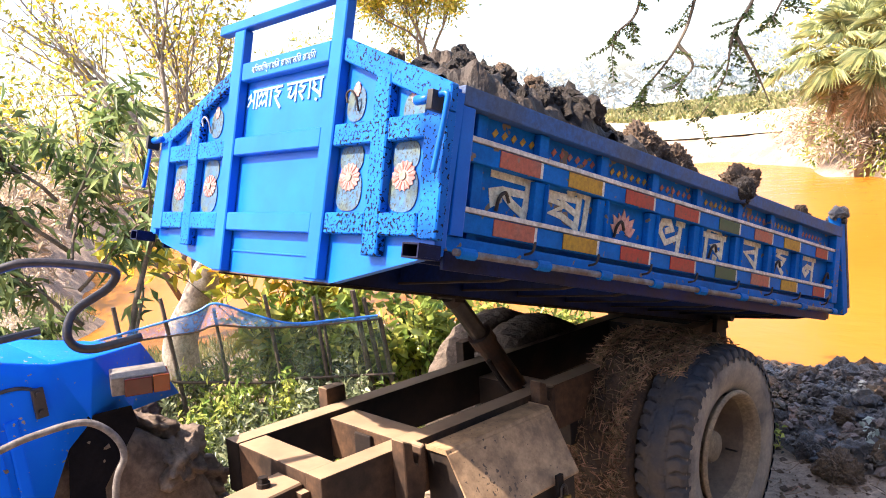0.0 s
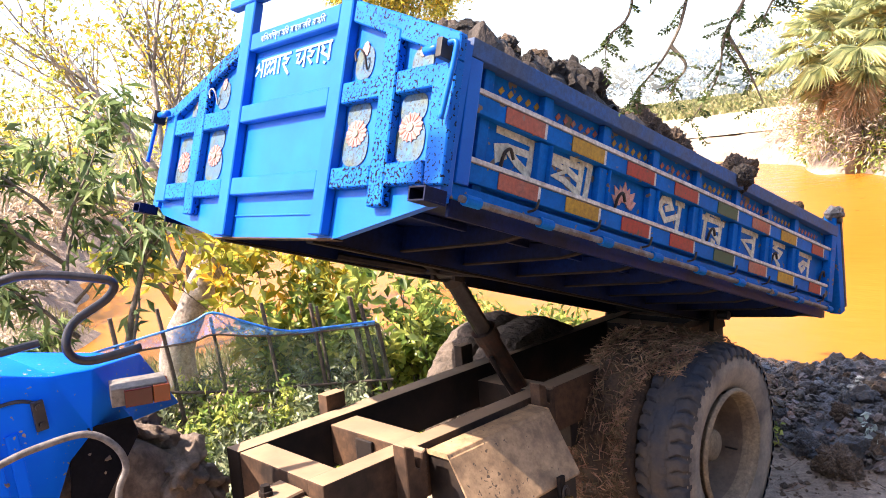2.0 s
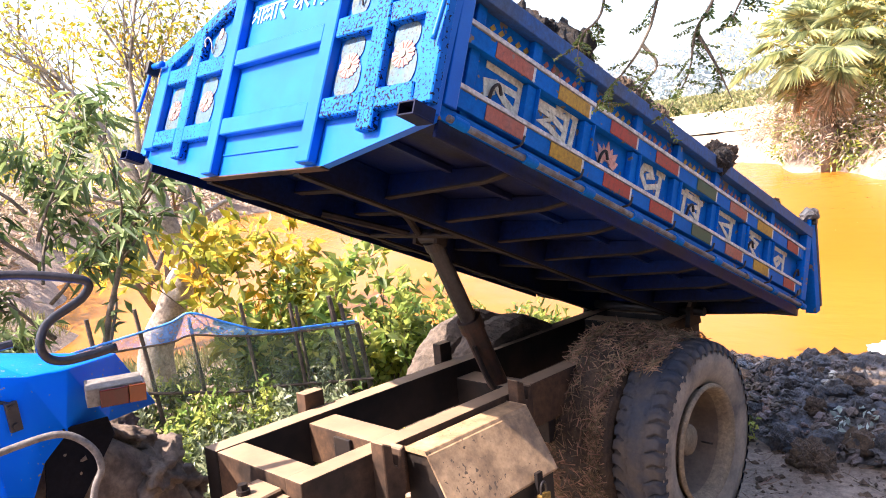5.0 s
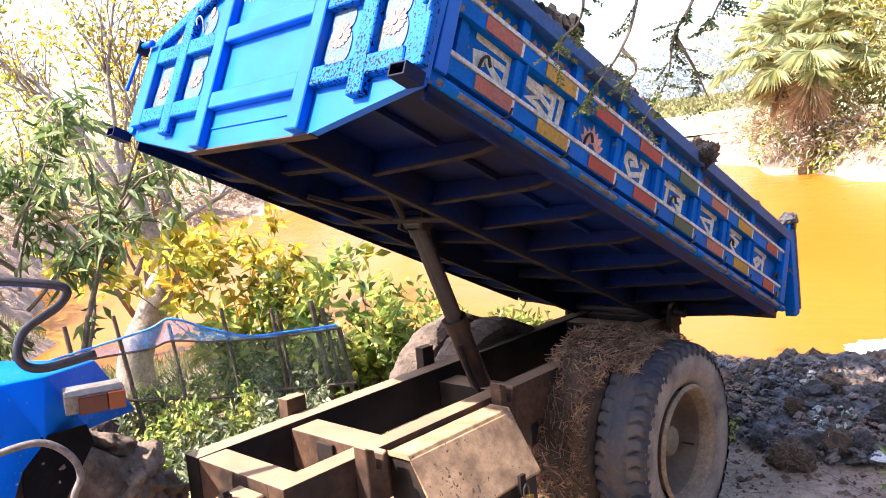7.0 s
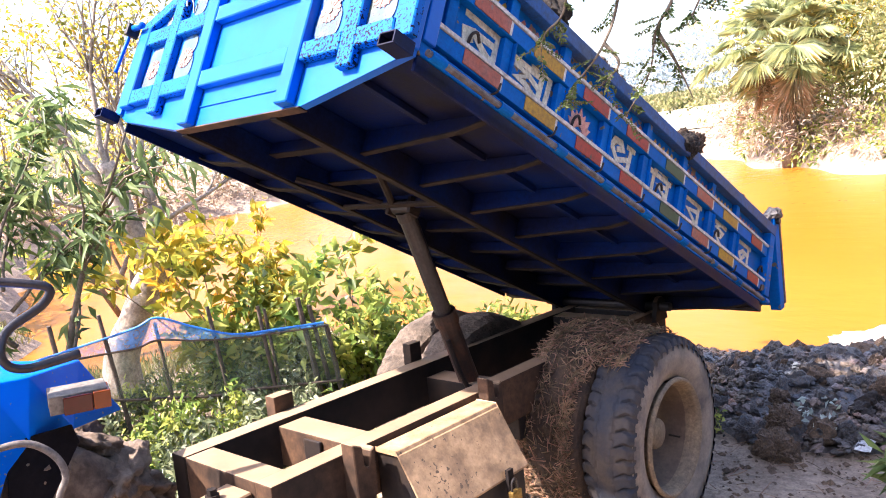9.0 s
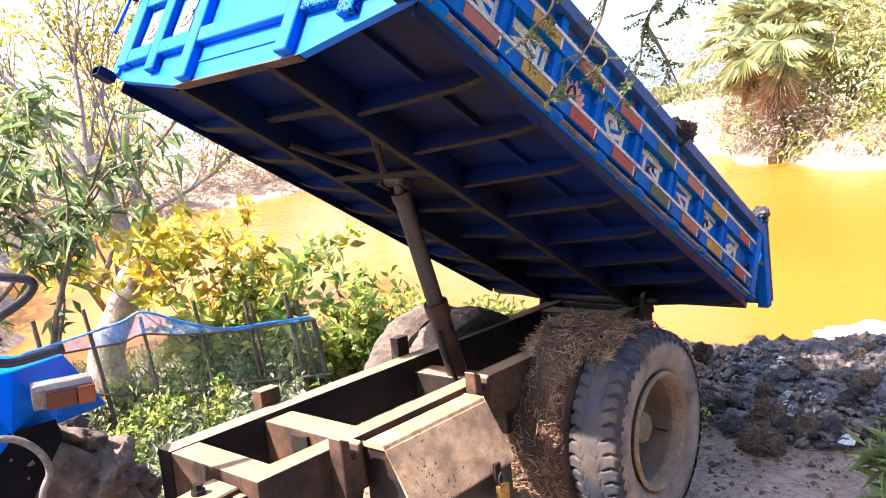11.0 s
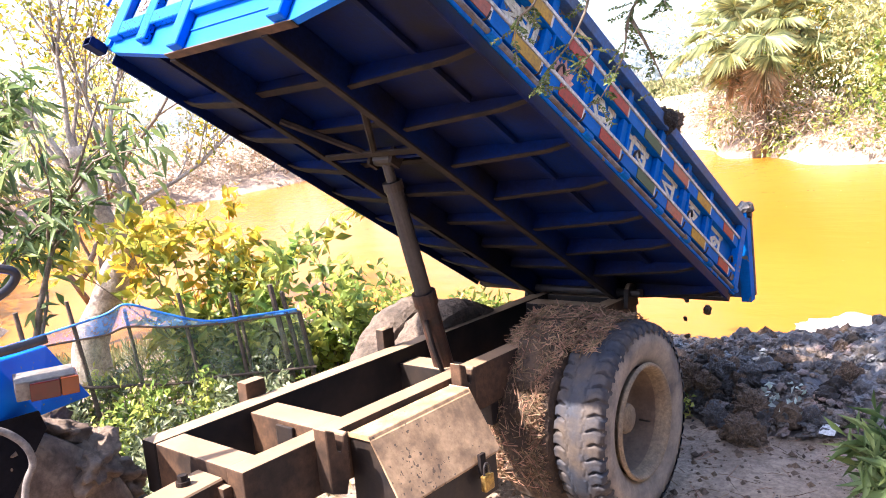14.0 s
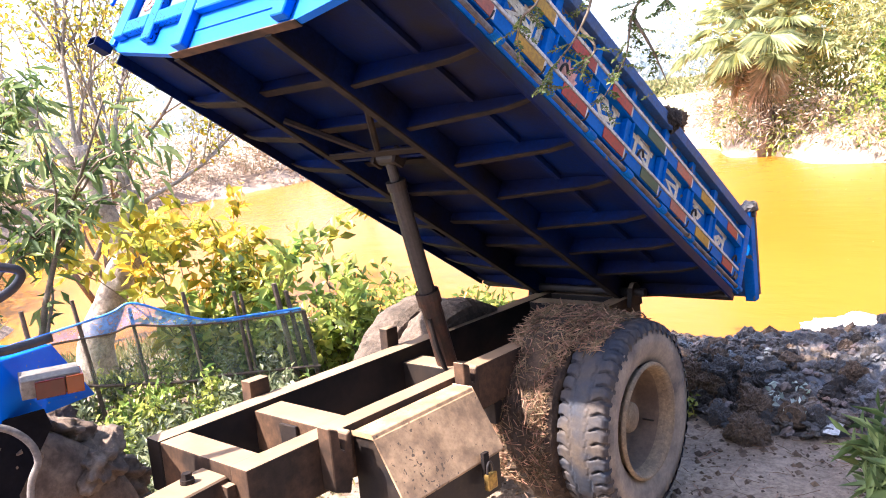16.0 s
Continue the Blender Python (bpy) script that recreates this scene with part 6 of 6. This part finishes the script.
# ---- hanging branches over the track ----
HANG = leaf_material("small_dark_compound_leaf", (0.075, 0.12, 0.035), (0.11, 0.15, 0.045), 0.4)
branch_root = root("overhanging_tree", Matrix.Identity(4), "overhanging tree branches with small dark compound leaves", "tree branch")
bm, out = bmesh.new(), []
for k, pts in enumerate(([(-0.965, -1.459, 3.049), (-1.107, -1.347, 2.441), (-1.151, -1.297, 2.280), (-1.194, -1.211, 2.175), (-1.219, -1.186, 2.131)],
                         [(-1.182, -1.180, 2.925), (-1.194, -1.223, 2.441), (-1.231, -1.161, 2.330), (-1.244, -1.149, 2.280)],
                         [(-0.810, -1.645, 3.049), (-1.045, -1.490, 2.429), (-1.083, -1.421, 2.293), (-1.101, -1.397, 2.181), (-1.126, -1.322, 2.069)],
                         [(-0.686, -1.769, 2.987), (-0.996, -1.570, 2.441), (-1.033, -1.521, 2.342), (-1.045, -1.496, 2.293)],
                         [(-1.083, -1.421, 2.293), (-1.058, -1.459, 2.193), (-1.045, -1.490, 2.094)],
                         [(-1.151, -1.297, 2.280), (-1.138, -1.328, 2.218), (-1.163, -1.273, 2.162)])):
    c = curve(pts, 7)
    tube(c, list(np.linspace(0.006, 0.0012, len(c))), 6, bm)
    rnd = random.Random(k)
    for i in range(7, len(c)):
        if rnd.random() < 0.8:
            d = Vector((rnd.gauss(0, 1), rnd.gauss(0, 1), rnd.uniform(-1.6, -0.2))).normalized()
            L = rnd.uniform(0.035, 0.08)
            tube([c[i], c[i] + d * L], [0.0012, 0.0008], 4, bm)
            for q in range(9):
                out.append((c[i] + d * L * (q + 1) / 9, d))
part("branch", bm, TWIG, branch_root)
r = np.random.default_rng(3)
P = np.repeat(np.array([p for p, _ in out]), 2, 0)
D = np.repeat(np.array([d for _, d in out]), 2, 0)
S = unit(np.cross(D, np.array([0.3, 0.2, 1.0]))) * np.where(np.arange(len(P)) % 2, 1, -1)[:, None]
leaf_mesh("leaves", P, unit(S + D * 0.4 + r.normal(0, 0.2, P.shape)), 0.0135 * r.uniform(0.7, 1.3, len(P)), 0.0085, HANG, branch_root, 3)
# the crown from which they hang, above the track
rnd = random.Random(9)
thick = []
for _ in range(11):
    thick.append(((rnd.uniform(0.6, 3.6), rnd.uniform(-3.6, -1.2), rnd.uniform(3.9, 5.6)), (0.7, 0.7, 0.5)))
rr = np.random.default_rng(12)
cp = np.concatenate([np.array(c) + rr.normal(0, 0.4, (260, 3)) * np.array(s) for c, s in thick])
leaf_mesh("crown", cp, unit(rr.normal(0, 1, cp.shape)), 0.10, 0.05, HANG, branch_root, 13)
part("limb", tube(curve([(4.6, -4.6, -0.3), (4.4, -4.3, 2.0), (3.2, -3.4, 3.9), (1.8, -2.2, 4.6), (0.6, -1.2, 3.6)], 6), list(np.linspace(0.16, 0.012, 25)), 10), TWIG, branch_root, smooth=True)

# ---- unseen trees added behind and beside the viewpoint to shade the track ----
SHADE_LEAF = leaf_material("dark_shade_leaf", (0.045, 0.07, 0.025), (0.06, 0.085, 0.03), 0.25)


def shade_tree(x, y, r, z0, z1, n, seed):
    t = root("shade_tree", Matrix.Translation((x, y, ground_at(x, y))), "unseen large dark leafy tree added to shade the track", "tree", "trees round the track")
    part("trunk", tube(curve([(0, 0, -0.2), (0.1, 0.05, z0 * 0.6 + 0.5), (0.0, -0.1, z1 * 0.7)], 5), [0.22, 0.2, 0.19, 0.18, 0.17, 0.16, 0.15, 0.13, 0.11, 0.09, 0.06], 10), TWIG, t, smooth=True)
    q = np.random.default_rng(seed)
    cl = unit(q.normal(0, 1, (40, 3))) * q.uniform(0.4, 1.0, (40, 1)) * np.array([r, r, (z1 - z0) / 2]) + np.array([0, 0, (z0 + z1) / 2])
    P = np.repeat(cl, n // 40, 0) + q.normal(0, 0.35, (n // 40 * 40, 3))
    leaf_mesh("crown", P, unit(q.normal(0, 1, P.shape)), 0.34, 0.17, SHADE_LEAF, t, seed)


for k, (x, y, r, z0, z1) in enumerate([(-6.6, -6.6, 2.4, 0.2, 5.0), (-2.6, -7.8, 2.5, 0.2, 4.6), (1.6, -8.4, 2.4, 0.2, 4.2), (5.8, -8.6, 2.2, 0.3, 4.2), (-9.2, -3.6, 2.4, 0.3, 5)]):
    shade_tree(x, y, r, z0, z1, 5600, 200 + k)
# unseen leaf clusters added overhead to throw shade on track and heap
rr = np.random.default_rng(14)
cl = np.concatenate([np.stack([rr.uniform(-6.0, -2.0, 7), rr.uniform(-2.6, 0.0, 7), rr.uniform(4.6, 6.0, 7)], 1), np.stack([rr.uniform(-1.6, 0.5, 30), rr.uniform(-0.5, 2.6, 30), rr.uniform(4.8, 5.8, 30)], 1), np.stack([rr.uniform(-4.9, -4.1, 17), rr.uniform(0.0, 2.8, 17), rr.uniform(5.0, 5.7, 17)], 1)])
# gaps in this added canopy let the sun onto the tractor and the headboard
to_gap = cl - np.array([-2.35, 0.30, 1.5])
off_line = np.linalg.norm(to_gap - np.outer(to_gap @ np.array(SUN), np.array(SUN)), axis=1)
to_board = cl - np.array([-1.95, 0.20, 1.7])
off_board = np.linalg.norm(to_board - np.outer(to_board @ np.array(SUN), np.array(SUN)), axis=1)
to_high = cl - np.array([-1.75, -0.10, 2.3])
off_high = np.linalg.norm(to_high - np.outer(to_high @ np.array(SUN), np.array(SUN)), axis=1)
cl = cl[(off_line > 0.95) & (off_board > 1.25) & (off_high > 1.25)]
cp = np.repeat(cl, 90, 0) + rr.normal(0, 0.30, (len(cl) * 90, 3))
leaf_mesh("crown", cp, unit(rr.normal(0, 1, cp.shape)), 0.22, 0.11, HANG, branch_root, 15)

# pale stubble field beyond the far bank and white foam at the water's edge
fx, fy = np.linspace(28, 200, 60), np.linspace(-60, 120, 60)
FX, FY = np.meshgrid(fx, fy, indexing="ij")
fi = np.arange(FX.size).reshape(FX.shape)
tagged(mesh_ob("stubble_field", np.stack([FX, FY, land(FX, FY) + 0.05], -1).reshape(-1, 3).tolist(), np.stack([fi[:-1, :-1], fi[1:, :-1], fi[1:, 1:], fi[:-1, 1:]], -1).reshape(-1, 4).tolist(),
               material("pale_dry_stubble", (0.62, 0.54, 0.36), 0.95, 0, (0.50, 0.47, 0.22), 0.05, 0.5, 3, 0.3, 0.05)), "pale dry stubble field beyond the river", "field", kind="structure")
FOAM = material("dirty_white_foam", (0.78, 0.75, 0.70), 0.8, 0, (0.65, 0.58, 0.48), 6, 0.5, 30, 0.4, 0.01)
for k, (x, y, a, b) in enumerate(((3.95, 0.85, 0.22, 0.2), (4.25, 0.1, 0.16, 0.22), (5.2, -0.62, 0.3, 0.45))):
    tagged(part("foam_patch", lump(1.0, 40 + k, 4, 0.6, (a, b, 0.09)), FOAM, smooth=True, loc=(x, y, WATER_Z + 0.03)), "dirty white foam lying at the water's edge", "foam", "foam at the water's edge")

# ---- falling clods ----
# start time, landing time, bed place of release (y), landing place, size
DROPS = [(7.73, 8.17, -0.72, (1.36, -0.82), 0.10, 0.02), (7.72, 8.10, -0.62, (1.5, -0.6), 0.035, 0.0), (8.01, 8.40, -0.66, (1.45, -0.7), 0.03, 0.0), (8.41, 8.85, -0.5, (1.5, -0.5), 0.018, 0.0),
         (9.36, 9.80, -0.55, (1.48, -0.45), 0.07, 0.0), (10.16, 10.60, -0.6, (1.55, -0.55), 0.06, 0.0), (10.66, 11.10, -0.5, (1.6, -0.35), 0.065, 0.02),
         (11.01, 11.46, -0.62, (1.62, -0.50), 0.075, 0.02), (11.11, 11.55, -0.52, (1.5, -0.40), 0.05, 0.04), (11.28, 11.70, -0.60, (1.7, -0.45), 0.055, 0.04), (11.36, 11.80, -0.48, (1.55, -0.28), 0.06, 0.04),
         (11.58, 12.00, -0.66, (1.72, -0.62), 0.045, 0.03), (11.71, 12.15, -0.50, (1.6, -0.42), 0.05, 0.07), (11.86, 12.28, -0.72, (1.75, -0.7), 0.07, 0.02), (11.98, 12.40, -0.48, (1.7, -0.30), 0.055, 0.06),
         (12.38, 12.82, -0.56, (1.55, -0.38), 0.10, 0.08), (12.48, 12.92, -0.64, (1.72, -0.52), 0.085, 0.07), (12.58, 13.02, -0.55, (1.82, -0.40), 0.11, 0.05), (12.66, 13.10, -0.48, (1.65, -0.25), 0.08, 0.10),
         (12.78, 13.20, -0.6, (1.6, -0.52), 0.07, 0.12), (12.91, 13.35, -0.52, (1.85, -0.55), 0.06, 0.06), (13.11, 13.55, -0.6, (1.5, -0.5), 0.075, 0.09), (13.16, 13.60, -0.5, (1.68, -0.40), 0.05, 0.16),
         (13.71, 14.15, -0.55, (1.6, -0.6), 0.03, 0.05), (14.48, 14.98, -0.60, (1.5, -0.52), 0.06, 0.05), (14.72, 15.20, -0.58, (1.55, -0.5), 0.085, 0.10), (14.46, 14.90, -0.48, (1.5, -0.36), 0.05, 0.05), (14.66, 15.10, -0.55, (1.6, -0.45), 0.035, 0.14), (15.16, 15.60, -0.62, (1.7, -0.6), 0.035, 0.05), (15.36, 15.80, -0.52, (1.55, -0.5), 0.025, 0.1)]
FALL = []
for k, (t0, t1, y, (lx, ly_), s, up_) in enumerate(DROPS):
    o = new("falling_clod", BIG_MESH[(2, 0, 2)[k % 3]] if s > 0.06 else CLOD_MESH[(2, 5, 2)[k % 3]])
    tagged(o, "dark clay clod dropping from the trailer", "clod", "clods dropping from the trailer")
    o.scale = (s, s, s)
    FALL.append(o)
for k in range(280):
    t0 = 11.0 + 2.45 * (k / 230) + (k % 7) * 0.05
    if k >= 230:
        t0 = 13.6 + (k - 230) * 0.042
    o = new("falling_crumb", CLOD_MESH[(5, 2, 5)[k % 3]])
    tagged(o, "small clay crumb dropping from the trailer", "clod", "crumbs dropping from the trailer")
    rnd = random.Random(k + 500)
    s = rnd.uniform(0.009, 0.022) if k % 5 else rnd.uniform(0.026, 0.046)
    o.scale = (s, s, s)
    FALL.append(o)
    DROPS.append((t0, t0 + 0.42, rnd.uniform(-0.75, -0.4), (1.5 + rnd.uniform(-0.15, 0.3), -0.5 + rnd.uniform(-0.25, 0.3)), s, 0.03))


def fall_rows(t0, t1, y, land_xy, s, lift, k):
    """Rides in the bed, slides to the sill and drops on to the heap."""
    rows, rnd = [], random.Random(k)
    spin = rnd.uniform(-70, 70)

    def ride(t, u):
        return SLOPE @ bed_pose(bed_at(t)) @ pose(u, y, 0.13 + s * 1.1, spin, 0, 0)
    start = t0 - 1.6
    for t in range(0, int(start + 0.99)):
        rows.append((float(t), ride(t, -0.7)))
    rows.append((start, ride(start, -0.7)))
    rows.append((start + 0.8, ride(start + 0.8, -0.24)))
    rows.append((t0, ride(t0, 0.22)))
    p0 = ride(t0, 0.22).translation
    p1 = Vector((*land_xy, heap_top(*land_xy) + s * 0.4 + lift))
    for q in (0.35, 0.7, 1.0):
        p = p0.lerp(p1, q)
        p.z = p0.z + (p1.z - p0.z) * q * q
        rows.append((t0 + (t1 - t0) * q, Matrix.Translation(p) @ pose(0, 0, 0, spin + 60 * q, 40 * q, 0)))
    if t1 < 16.0:
        rows.append((16.0, rows[-1][1]))
    return rows


# ---- what moves ----
def motions():
    walk(bed, [(t, bed_pose(a)) for t, a in BED_ANGLE])
    rams = [(t, ram_poses(a)) for t, a in BED_ANGLE]
    walk(barrel, [(t, m[0]) for t, m in rams])
    walk(stage, [(t, m[1]) for t, m in rams])
    walk(rod, [(t, m[2]) for t, m in rams])
    walk(gate, [(t, gate_pose(a)) for t, a in BED_ANGLE])
    walk(load, [(t, SLOPE @ bed_pose(a)) for t, a in BED_ANGLE])
    for k, (o, d) in enumerate(zip(FALL, DROPS)):
        walk(o, fall_rows(*d, k))


motions()
